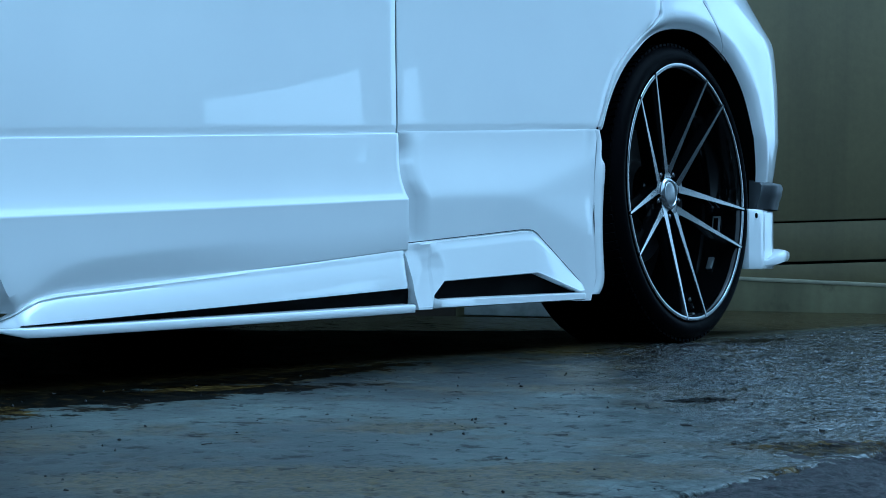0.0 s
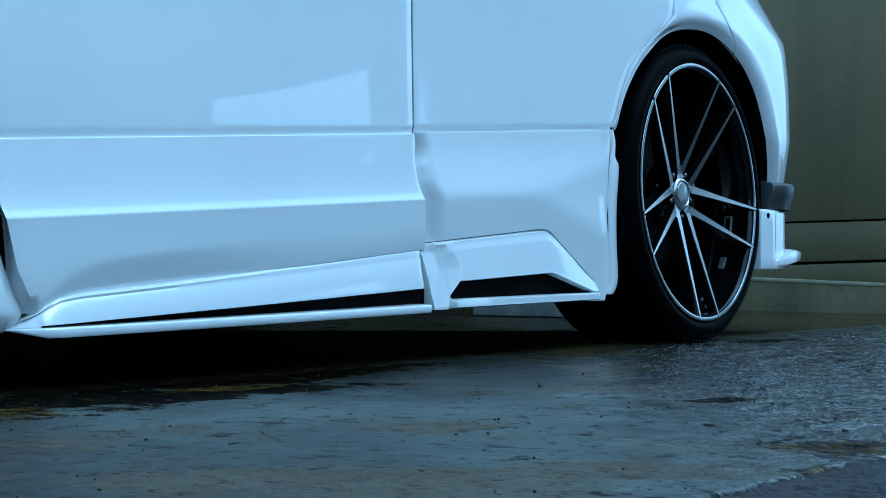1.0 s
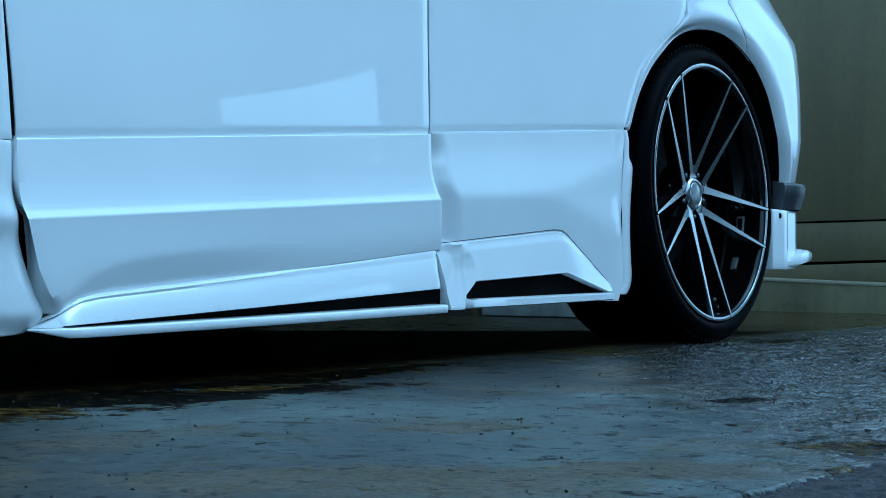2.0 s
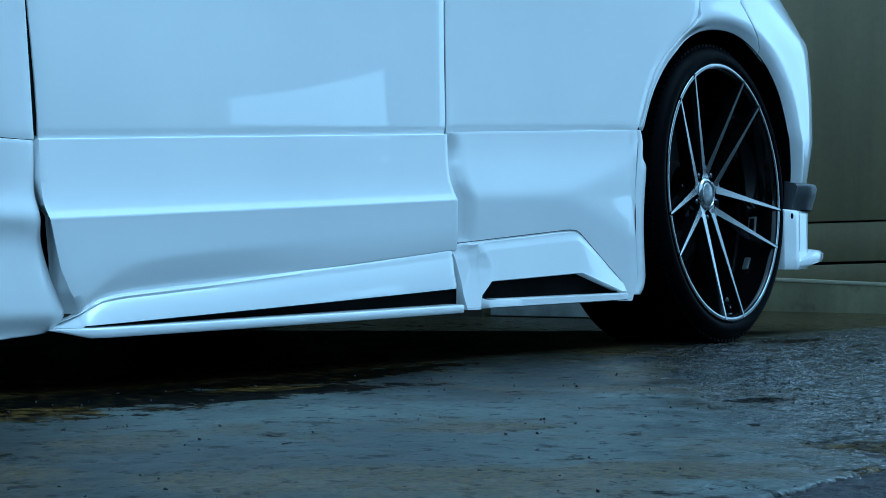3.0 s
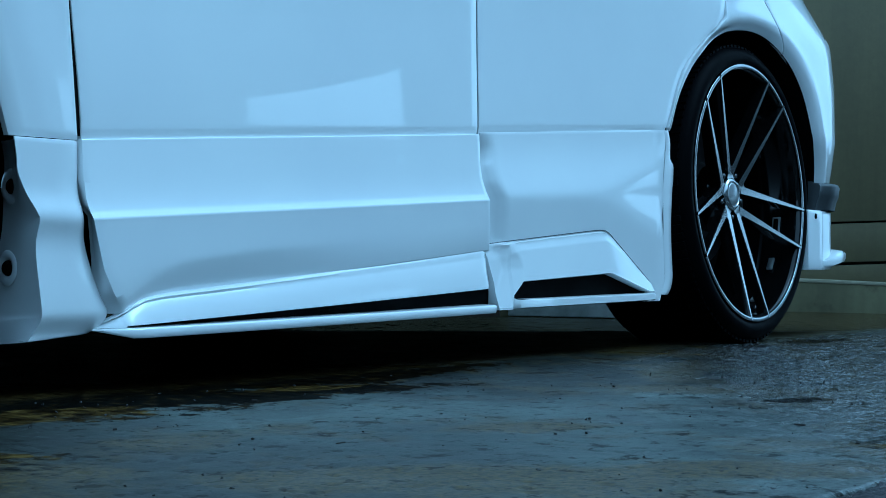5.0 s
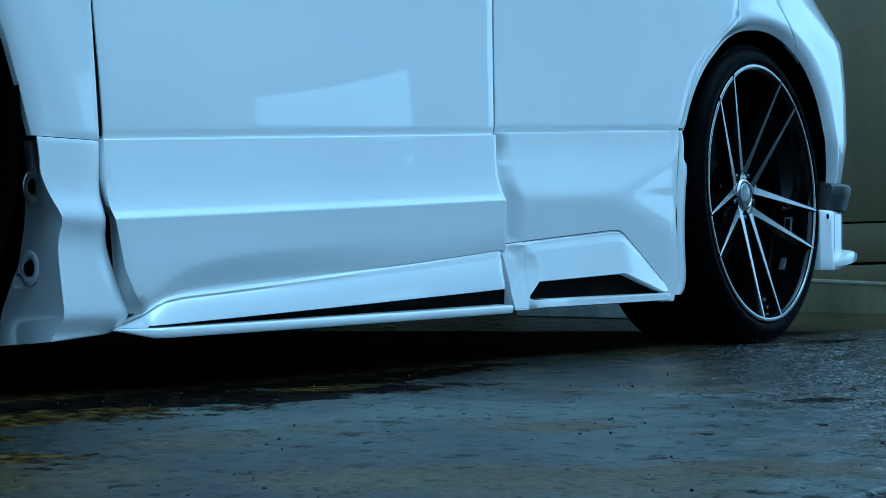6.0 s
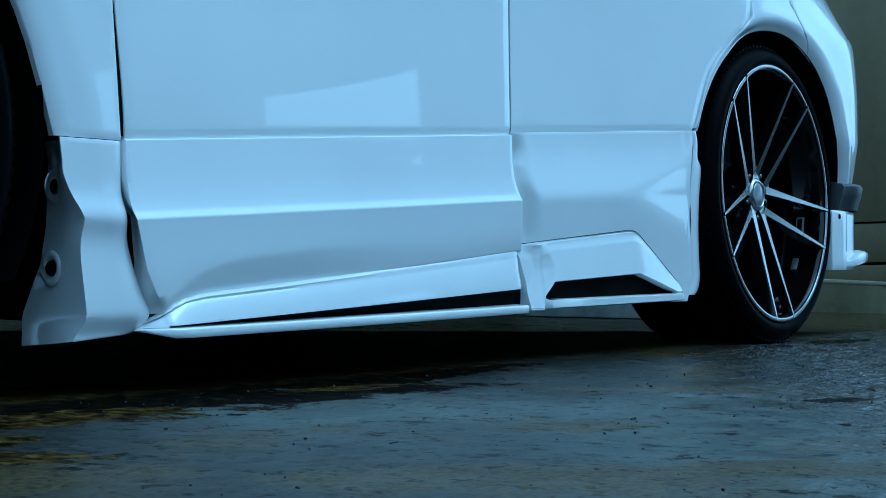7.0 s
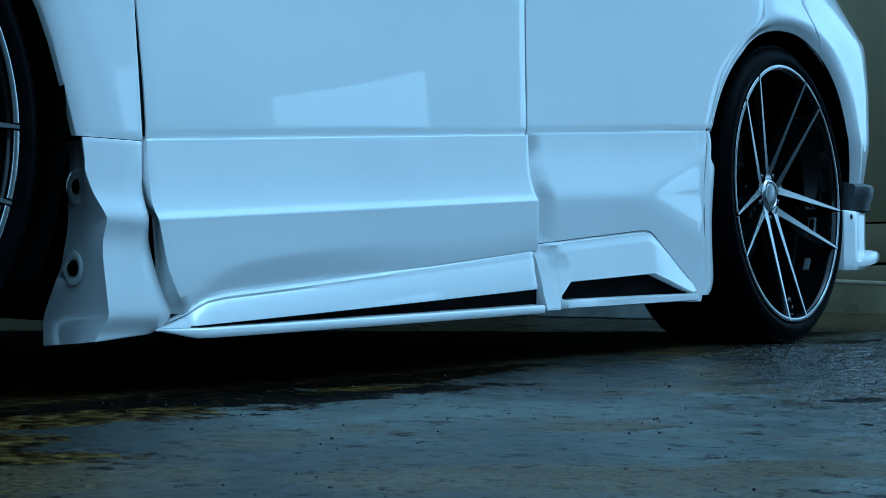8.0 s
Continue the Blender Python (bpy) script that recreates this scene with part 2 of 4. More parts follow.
CALIPER = plain("caliper_metal", (0.5, 0.5, 0.5), 0.35, metal=0.8)
LUG = plain("lug_steel", (0.16, 0.16, 0.165), 0.25, metal=1.0)
GLASS = plain("dark_glass", (0.01, 0.012, 0.014), 0.05, coat=1.0)
PEBBLE = plain("debris", (0.008, 0.007, 0.006), 0.7, vary=0.5, scale=8)
GLINT_SPECK = plain("broken_edge", (0.08, 0.078, 0.07), 0.3, vary=0.3, scale=60)
LITTER = plain("leaf_litter", (0.010, 0.006, 0.003), 0.6, vary=0.6, scale=30)


# ---- building helpers ----
def mesh_part(name, verts, faces, material, parent=None, label="", smooth=True, angle=None):
    me = bpy.data.meshes.new(name)
    me.from_pydata([tuple(v) for v in verts], [], faces)
    bm = bmesh.new()
    bm.from_mesh(me)
    bmesh.ops.remove_doubles(bm, verts=bm.verts, dist=0.00005)
    bmesh.ops.dissolve_degenerate(bm, edges=bm.edges, dist=0.00005)
    bmesh.ops.recalc_face_normals(bm, faces=bm.faces)
    bm.to_mesh(me)
    bm.free()
    me.polygons.foreach_set("use_smooth", [smooth] * len(me.polygons))
    if angle:
        me.set_sharp_from_angle(angle=radians(angle))
    me.materials.append(material)
    ob = new(name, me)
    if parent:
        ob.parent = parent
    if label:
        tagged(ob, label)
    return ob


def part(name, bm, material, parent=None, label="", smooth=True, angle=35):
    bmesh.ops.recalc_face_normals(bm, faces=bm.faces)
    me = bpy.data.meshes.new(name)
    bm.to_mesh(me)
    bm.free()
    me.polygons.foreach_set("use_smooth", [smooth] * len(me.polygons))
    if smooth and angle:
        me.set_sharp_from_angle(angle=radians(angle))
    me.materials.append(material)
    ob = new(name, me)
    if parent:
        ob.parent = parent
    if label:
        tagged(ob, label)
    return ob


def spline(pts, n):
    """n points evenly along the index of a Catmull-Rom curve through pts."""
    p = np.array(pts, float)
    p = np.vstack([2 * p[0] - p[1], p, 2 * p[-1] - p[-2]])
    out = []
    for s in np.linspace(0, len(p) - 3 - 1e-9, n):
        i = int(s)
        t = s - i
        a, b, c, d = p[i:i + 4]
        out.append(0.5 * (2 * b + (c - a) * t + (2 * a - 5 * b + 4 * c - d) * t * t + (3 * b - a - 3 * c + d) * t ** 3))
    return np.array(out)


def sheet(name, P, material, parent=None, label="", roll=(0.012, 0.012, 0.012, 0.012), thick=0.0, closed=False, tight=0.0015):
    """A skin through the grid P[row][column]; its borders are turned in (towards +y) by roll = top, bottom, start, end."""
    P = np.array(P, float)
    if not closed:
        def ease(A, B):
            d = B - A
            L = np.linalg.norm(d, axis=-1, keepdims=True)
            return A + d * np.minimum(tight / np.maximum(L, 1e-6), 0.45)
        if roll[0]:
            e = P[:1].copy(); e[..., 1] += roll[0]
            k = P[:1].copy(); k[..., 1] += min(roll[0], tight * 0.4)
            P = np.concatenate([e, k, ease(P[:1], P[1:2]), P[1:]])
        if roll[1]:
            e = P[-1:].copy(); e[..., 1] += roll[1]
            k = P[-1:].copy(); k[..., 1] += min(roll[1], tight * 0.4)
            P = np.concatenate([P[:-1], ease(P[-1:], P[-2:-1]), k, e])
        if roll[2]:
            e = P[:, :1].copy(); e[..., 1] += roll[2]
            k = P[:, :1].copy(); k[..., 1] += min(roll[2], tight * 0.4)
            P = np.concatenate([e, k, ease(P[:, :1], P[:, 1:2]), P[:, 1:]], axis=1)
        if roll[3]:
            e = P[:, -1:].copy(); e[..., 1] += roll[3]
            k = P[:, -1:].copy(); k[..., 1] += min(roll[3], tight * 0.4)
            P = np.concatenate([P[:, :-1], ease(P[:, -1:], P[:, -2:-1]), k, e], axis=1)
    R, C = P.shape[:2]
    faces = []
    for i in range(R - 1):
        for j in range(C if closed else C - 1):
            k = (j + 1) % C
            faces.append((i * C + j, i * C + k, (i + 1) * C + k, (i + 1) * C + j))
    ob = mesh_part(name, P.reshape(-1, 3), faces, material, parent, label, angle=50)
    if thick:
        mod = ob.modifiers.new("thickness", "SOLIDIFY")
        mod.thickness, mod.offset = thick, -1
    return ob


def lathe(profile, n=64, axis_y=True):
    """Rows of (radius, y) turned about the y axis."""
    verts, faces = [], []
    m = len(profile)
    for j in range(n):
        a = 2 * math.pi * j / n
        for r, y in profile:
            verts.append((r * math.cos(a), y, r * math.sin(a)))
    for j in range(n):
        k = (j + 1) % n
        for i in range(m - 1):
            faces.append((j * m + i, j * m + i + 1, k * m + i + 1, k * m + i))
    return verts, faces


def tube(name, pts, r, material, parent=None, label="", n=6):
    """A round cord through pts."""
    P = [Vector(p) for p in pts]
    verts, faces = [], []
    for i, p in enumerate(P):
        d = (P[min(i + 1, len(P) - 1)] - P[max(i - 1, 0)]).normalized()
        u = d.cross(Vector((0, 1, 0))).normalized()
        v = d.cross(u)
        verts += [p + r * (math.cos(2 * math.pi * k / n) * u + math.sin(2 * math.pi * k / n) * v) for k in range(n)]
    for i in range(len(P) - 1):
        for k in range(n):
            faces.append((i * n + k, i * n + (k + 1) % n, (i + 1) * n + (k + 1) % n, (i + 1) * n + k))
    faces += [tuple(range(n)), tuple(range(len(verts) - 1, len(verts) - 1 - n, -1))]
    return mesh_part(name, verts, faces, material, parent, label)


def box_bm(lo, hi, bevel=0.0, bm=None, seg=2):
    bm = bm or bmesh.new()
    g = bmesh.ops.create_cube(bm, size=1.0)["verts"]
    for v in g:
        for i in range(3):
            v.co[i] = lo[i] + (v.co[i] + 0.5) * (hi[i] - lo[i])
    if bevel:
        es = list({e for v in g for e in v.link_edges})
        bmesh.ops.bevel(bm, geom=es, offset=bevel, segments=seg, affect="EDGES", profile=0.6)
    return bm


def smoothstep(a, b, x):
    t = min(1.0, max(0.0, (x - a) / (b - a)))
    return t * t * (3 - 2 * t)


# ---- ground ----
WALL_AT, WALL_TURN = (2.179, 0.571), -55.587     # foot of the back wall


def slab_edge(x):
    return -1.150 - 0.016 * smoothstep(-2.05, -1.80, x) + 0.004 * noise.noise((x * 3.1, 0.3, 0)) + 0.006 * noise.noise((x * 11.0, 4.0, 0))


def field(X, Y, wave, octaves, seed, gain=0.55):
    """Fractal value noise, 0 to 1, whose largest lumps are wave metres across."""
    out, amp, total = np.zeros_like(X), 1.0, 0.0
    for o in range(octaves):
        T = np.random.RandomState(seed + o).rand(256, 256)
        a, b = X / wave + 17.3 * o + 40, Y / wave + 9.1 * o + 40
        i, j = np.floor(a).astype(int), np.floor(b).astype(int)
        u, v = a - i, b - j
        u, v = u * u * (3 - 2 * u), v * v * (3 - 2 * v)
        i0, i1, j0, j1 = i % 256, (i + 1) % 256, j % 256, (j + 1) % 256
        out += amp * ((T[i0, j0] * (1 - u) + T[i1, j0] * u) * (1 - v) + (T[i0, j1] * (1 - u) + T[i1, j1] * u) * v)
        total += amp
        amp *= gain
        wave *= 0.5
    return out / total


def grid_mesh(name, xs, ys, Z, material, drop=None):
    C, R = len(xs), len(ys)
    X, Y = np.meshgrid(xs, ys)
    if drop is not None:
        Y = Y + drop[None, :]
    co = np.stack([X, Y, Z], -1).reshape(-1, 3)
    q = np.arange((R - 1) * (C - 1))
    i, j = q // (C - 1), q % (C - 1)
    k = i * C + j
    F = np.stack([k, k + 1, k + C + 1, k + C], -1).reshape(-1)
    me = bpy.data.meshes.new(name)
    me.vertices.add(len(co))
    me.vertices.foreach_set("co", co.astype(np.float32).reshape(-1))
    me.loops.add(len(F))
    me.loops.foreach_set("vertex_index", F.astype(np.int32))
    me.polygons.add(len(q))
    me.polygons.foreach_set("loop_start", (np.arange(len(q)) * 4).astype(np.int32))
    me.polygons.foreach_set("use_smooth", np.ones(len(q), dtype=bool))
    me.update(calc_edges=True)
    me.materials.append(material)
    return new(name, me)


def ground():
    xs = np.concatenate([[-600, -60, -12, -6], np.arange(-2.9, -1.0, 0.006), [0.5, 3, 12, 60, 600]])
    ys = np.concatenate([[-600, -60, -12, -4], np.arange(-1.8, -1.1, 0.006), [0, 3, 12, 60, 600]])
    X, Y = np.meshgrid(xs, ys)
    near = (np.abs(X) < 4) & (Y > -3) & (Y < -1)
    Z = np.where(near, 0.0085 * (field(X, Y, 0.015, 2, 201) - 0.75) + 0.004 * (field(X, Y, 0.12, 3, 211) - 0.5), -0.006)
    Z = np.where((X > 0) & (X < 10) & (Y > 1) & (Y < 10), -0.12, Z)
    tagged(grid_mesh("ground", xs, ys, Z - 0.001, ASPHALT), "dark wet asphalt yard reaching the horizon", "ground", kind="structure")
    # concrete apron, finer where its grain can be seen
    xs = np.concatenate([np.arange(-9.0, -3.0, 0.2), np.arange(-3.0, 0.2, 0.0065), np.arange(0.2, 1.7, 0.007), np.arange(1.7, 2.6, 0.015), np.arange(2.6, 9.01, 0.2)])
    ys = np.concatenate([[0.0, 0.001, 0.003, 0.006], np.arange(0.01, 1.35, 0.0065), np.arange(1.35, 2.4, 0.012), np.arange(2.4, 8.0, 0.2)])
    edge = np.array([slab_edge(x) for x in xs])
    X, Y = np.meshgrid(xs, ys)
    W = Y + edge[None, :]
    film = field(X, W, 0.50, 7, 11, 0.66) - 0.050 * (X + 1.7)
    film = np.clip((film - 0.47) / 0.08, 0, 1)
    lumps = field(X, W, 0.14, 4, 31)
    crust = field(X, W, 0.034, 3, 51)
    grain = field(X, W, 0.0145, 2, 71)
    wear = np.clip((0.565 * X - 0.825 * W + 0.40) / 0.35, 0, 1) * np.clip((0.10 - W) / 0.12, 0, 1)
    film = film * (1 - 0.8 * wear)
    rough = (1 - film) * (0.12 + 1.1 * wear)
    Z = 0.0018 * (lumps - 0.5) + rough * (0.0034 * (crust - 0.66) + 0.0060 * (grain - 0.55)) + film * (0.0012 + 0.0006 * (crust - 0.5) + 0.0007 * (grain - 0.5))
    pits = field(X, W, 0.020, 3, 91)
    Z -= 0.0020 * np.clip((pits - 0.71) / 0.05, 0, 1)
    Z = np.maximum(Z, -0.0040 + 0.0002 * grain)
    # the apron dips along the foot of the back wall
    turn = radians(WALL_TURN)
    wx = (X - WALL_AT[0]) * math.cos(turn) + (W - WALL_AT[1]) * math.sin(turn)
    wy = -(X - WALL_AT[0]) * math.sin(turn) + (W - WALL_AT[1]) * math.cos(turn)
    Z -= 0.042 * np.clip((-0.35 - wx) / 0.45, 0, 1) * np.clip((wy + 1.0) / 0.9, 0, 1)
    Z[0, :] = -0.012
    Z[1, :] -= 0.002 + 0.003 * crust[1, :]
    Z[2, :] -= 0.003 * crust[2, :]
    # pale specks added along the edge to paint its wet glints
    bm = bmesh.new()
    rnd = random.Random(9)
    for _ in range(300):
        x = rnd.uniform(-2.6, -1.2)
        y = slab_edge(x) + rnd.gauss(0.0, 0.006)
        g = bmesh.ops.create_icosphere(bm, subdivisions=1, radius=rnd.choice((0.0006, 0.0008, 0.0012, 0.0018)))["verts"]
        for v in g:
            v.co *= rnd.uniform(0.7, 1.3)
        deep = -0.0045 if y < slab_edge(x) else -0.001
        bmesh.ops.transform(bm, matrix=pose(x, y, deep, rnd.uniform(0, 30), rnd.uniform(0, 30), rnd.uniform(0, 360)) @ Matrix.Diagonal((1.6, 0.9, 0.5, 1)), verts=g)
    tagged(part("edge_chips", bm, GLINT_SPECK, smooth=False), "pale specks along the broken slab edge, standing in for wet glints", "chips", kind="stuff")
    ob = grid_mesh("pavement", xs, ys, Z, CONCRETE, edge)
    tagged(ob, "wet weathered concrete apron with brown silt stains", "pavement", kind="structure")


ground()


# ---- wall behind ----


def back_wall():
    base = new("wall_back", None)
    base.matrix_world = pose(WALL_AT[0], WALL_AT[1], 0, 0, 0, WALL_TURN)
    tagged(base, "olive grey horizontal siding wall on a mossy plinth", "wall", kind="structure")
    # local x along the wall, y away from the camera
    part("core", box_bm((-5, 0.06, -0.05), (0.6, 0.3, 1.8)), JOINT, base, "dark gaps between the boards", smooth=False)
    slope = 0.052
    lines = [0.085, 0.176, 0.322, 1.16, 1.96]
    for a, b in zip(lines[:-1], lines[1:]):
        lo, hi = a + (0.004 if a == 0.322 else 0.005), b - (0.002 if b == 0.322 else 0.005)
        bm = box_bm((-5, 0.015 if b < 0.9 else 0.012, lo), (0.6, 0.09, hi), 0.004)
        for vv in bm.verts:
            vv.co.z += slope * vv.co.x
        part("board", bm, SIDING, base)
    bm = box_bm((-5, -0.05, -0.06), (0.62, 0.12, 0.1), 0.014, seg=3)
    for vv in bm.verts:
        if vv.co.z > 0.02:
            vv.co.z += 0.013 - 0.024 * vv.co.x
    plinth = part("plinth", bm, PLINTH, base, "mossy concrete plinth with a pale top edge")
    # pale strip added along the top edge, its highlight put into the colour
    bm = box_bm((-5, -0.053, 0.086), (0.62, 0.10, 0.099), 0.004)
    for vv in bm.verts:
        vv.co.z += 0.013 - 0.024 * vv.co.x
    part("top_edge", bm, LIT_EDGE, plinth, "pale strip painting the lit top edge")
    # the plinth's foot under the car: a lit and an unlit stretch, by colour
    part("kerb_block", box_bm((-1.265, -0.075, -0.036), (-0.74, -0.045, 0.06), 0.006), LIT_PLINTH, plinth, "pale stretch of the plinth, lit tone put into its colour")
    part("damp_course", box_bm((-5, -0.070, -0.09), (-1.295, -0.045, 0.06), 0.006), JOINT, plinth, "dark stretch of the plinth, shade put into its colour")


back_wall()


# ---- the other side of the yard: unseen walls, shaped for reflections in the paint ----
def yard_walls():
    def wall(name, verts, label):
        n = len(verts) // 2
        f = [tuple(range(n)), tuple(range(2 * n - 1, n - 1, -1))] + [(i, (i + 1) % n, n + (i + 1) % n, n + i) for i in range(n)]
        tagged(mesh_part(name, verts, f, YARD, smooth=False), label, "wall", kind="structure")

    def prism(pts, y0, y1):
        return [(x, y0, z) for x, z in pts] + [(x, y1, z) for x, z in pts]
    # steps in height and the opening are set for what paint and spokes mirror
    top = 3.3
    # one wall with an opening that has a sloping head
    pts = [(-16, -0.1), (22, -0.1), (22, 1.3), (14.2, 1.3), (14.2, 6.8), (8.62, 6.8), (8.62, 1.0), (5.45, 1.0), (5.45, 1.60), (8.60, 2.36), (8.60, 6.8), (2.5, 6.8), (2.5, top), (-16, top)]
    wall("wall_yard", prism(pts, -6.5, -6.8), "unseen grey rendered building and wall with an opening, shaped for reflections")
    wall("wall_side", [(-16, -6.8, -0.1), (-16, 14, -0.1), (-16, 14, 2.5), (-16, -6.8, 2.5), (-16.3, -6.8, -0.1), (-16.3, 14, -0.1), (-16.3, 14, 2.5), (-16.3, -6.8, 2.5)], "unseen plain grey rendered wall closing the yard")


yard_walls()


# ---- the car: x runs to its tail, y into it, z up; the origin lies on the ground beside the rear axle ----
car = new("suv_car", None)
tagged(car, "lowered white SUV with a body kit and black alloy wheels", "car")
AXLE, BASE = 0.35, 2.65          # axle height, wheelbase
BELT = 0.98


def lerp(a, b, t):
    return a + (b - a) * t


def at(x, xs, ys):
    return float(np.interp(x, xs, ys))


def line_z(x):
    """Height of the long step where the lower cladding begins."""
    return at(x, (-2.35, -2.104, -1.131, -1.102, -0.40, 0.0), (0.352, 0.356, 0.423, 0.428, 0.476, 0.49))


def door_bulge(x):
    return 0.007 * max(0.0, 1 - ((x + 1.625) / 0.505) ** 2)


def skin_y(x, z):
    """Depth of the painted upper side at a place."""
    y = 0.036 - 0.013 * math.exp(-((z - 0.36) / 0.24) ** 2)
    y += 0.10 * max(0.0, z - 0.74) ** 1.6 * 2.0
    y -= door_bulge(x)
    # a narrow facet turned down above the long step
    y += 0.16 * max(0.0, line_z(x) + 0.013 - z)
    # swell towards the rear arch
    y -= (0.030 * smoothstep(-0.32, 0.12, x) + 0.006 * smoothstep(-0.9, -0.3, x)) * smoothstep(0.98, 0.60, z)
    # the tail draws in
    if x > 0.33:
        y += 1.38 * (x - 0.33) ** 2.56
    if z > 0.755:
        y += 0.40 * (z - 0.755) * smoothstep(0.12, 0.55, x)
    return y


GAP_F = ([0.10, 0.20, 0.259, 0.289, 0.350, 0.442, 0.540, 0.80, 1.0], [-2.055, -2.085, -2.103, -2.107, -2.108, -2.117, -2.128, -2.15, -2.15])
SHUT = ([0.476, 0.509, 0.56, 0.614, 0.655, 0.700, 0.722, 0.757, 0.791, 0.86, 1.0], [-0.392, -0.372, -0.345, -0.308, -0.262, -0.197, -0.157, -0.110, -0.097, -0.088, -0.08])


def upper_skin(name, left, right, label, n=36, m=26):
    P = []
    for i in range(m):
        row = []
        for j in range(n):
            u = j / (n - 1)
            x = 0.0
            z = 0.45
            for _ in range(3):
                x = lerp(left(z), right(z), u)
                foot = line_z(x) - 0.003
                z = foot + (0.0, 0.008, 0.0145, 0.0175, 0.024)[m - 1 - i] if m - 1 - i < 5 else lerp(foot + 0.024, BELT, (m - 5 - i) / (m - 5))
            row.append((x, skin_y(x, z), z))
        P.append(row)
    return sheet(name, P, PAINT, car, label, roll=(0.02, 0.004, 0.022, 0.022), tight=0.002)


front_door = upper_skin("front_door", lambda z: at(z, *GAP_F) + 0.0050, lambda z: -1.1222, "white front door skin")
rear_door = upper_skin("rear_door", lambda z: -1.1175, lambda z: at(z, *SHUT) - 0.003, "white rear door cut round the wheel arch")


# lower cladding of the front door
def front_cladding():
    rows = [(0.356, 0.423, 0.0210), (0.354, 0.421, 0.0202), (0.347, 0.414, 0.0196), (0.325, 0.389, 0.0173), (0.302, 0.364, 0.0148), (0.284, 0.344, 0.0122), (0.270, 0.329, 0.0094),
            (0.258, 0.316, 0.0060), (0.250, 0.307, 0.0024), (0.245, 0.302, 0.0004), (0.238, 0.294, 0.0007), (0.205, 0.262, 0.0017), (0.168, 0.235, 0.0026), (0.138, 0.210, 0.0046), (0.105, 0.185, 0.0080)]
    zf = [0.10, 0.122, 0.181, 0.247, 0.273, 0.311, 0.356]
    xf = [-2.030, -2.039, -2.078, -2.101, -2.106, -2.107, -2.104]
    S = spline(rows, 110)
    ZC = spline([(-2.06, 0.100), (-2.04, 0.120), (-2.00, 0.152), (-1.95, 0.178), (-1.90, 0.190), (-1.78, 0.203), (-1.62, 0.214), (-1.45, 0.224), (-1.25, 0.236)], 80)
    P = []
    for a, b, y in S:
        row = []
        for j in range(80):
            u = j / 79
            z = lerp(a, b, u)
            x = lerp(at(a, zf, xf), at(b, [0.18, 0.30, 0.34, 0.37, 0.40, 0.424], [-1.100, -1.110, -1.121, -1.124, -1.1215, -1.1215]), u)
            skirt = at(x, [-2.058, -2.042, -2.022, -1.996, -1.956, -1.775, -1.497, -1.118], [0.096, 0.108, 0.1215, 0.1340, 0.1405, 0.1545, 0.1780, 0.2105])
            knee, foot = lerp(0.238, 0.294, u), lerp(0.105, 0.185, u)
            if z < knee:
                z = knee - (knee - z) * (knee - skirt + 0.0015) / (knee - foot)
            zc = at(x, ZC[:, 0], ZC[:, 1])
            yy = y - door_bulge(x) + 0.19 * 0.0025 * math.log(1 + math.exp(min(30.0, (zc - z) / 0.0025))) * smoothstep(-1.38, -1.85, x)
            row.append((x, yy, z))
        # the leading facet falls back to the door gap
        ze = [0.10, 0.125, 0.16, 0.19, 0.250, 0.265, 0.30, 0.356]
        xe = [-2.050, -2.059, -2.067, -2.068, -2.077, -2.094, -2.107, -2.108]
        x0, y0, z0 = row[0]
        e = (at(a, ze, xe), 0.031, z0)
        row[0] = (x0 + 0.001, y0 + 0.0012, z0)
        row = [e, tuple(lerp(e[i], (x0, y0, z0)[i], 0.5) for i in range(3)), tuple(lerp(e[i], (x0, y0, z0)[i], 0.85) for i in range(3))] + row
        P.append(row)
    sheet("lower_cladding", P, PAINT, front_door, roll=(0.006, 0.03, 0.006, 0.03), tight=0.002)


front_cladding()


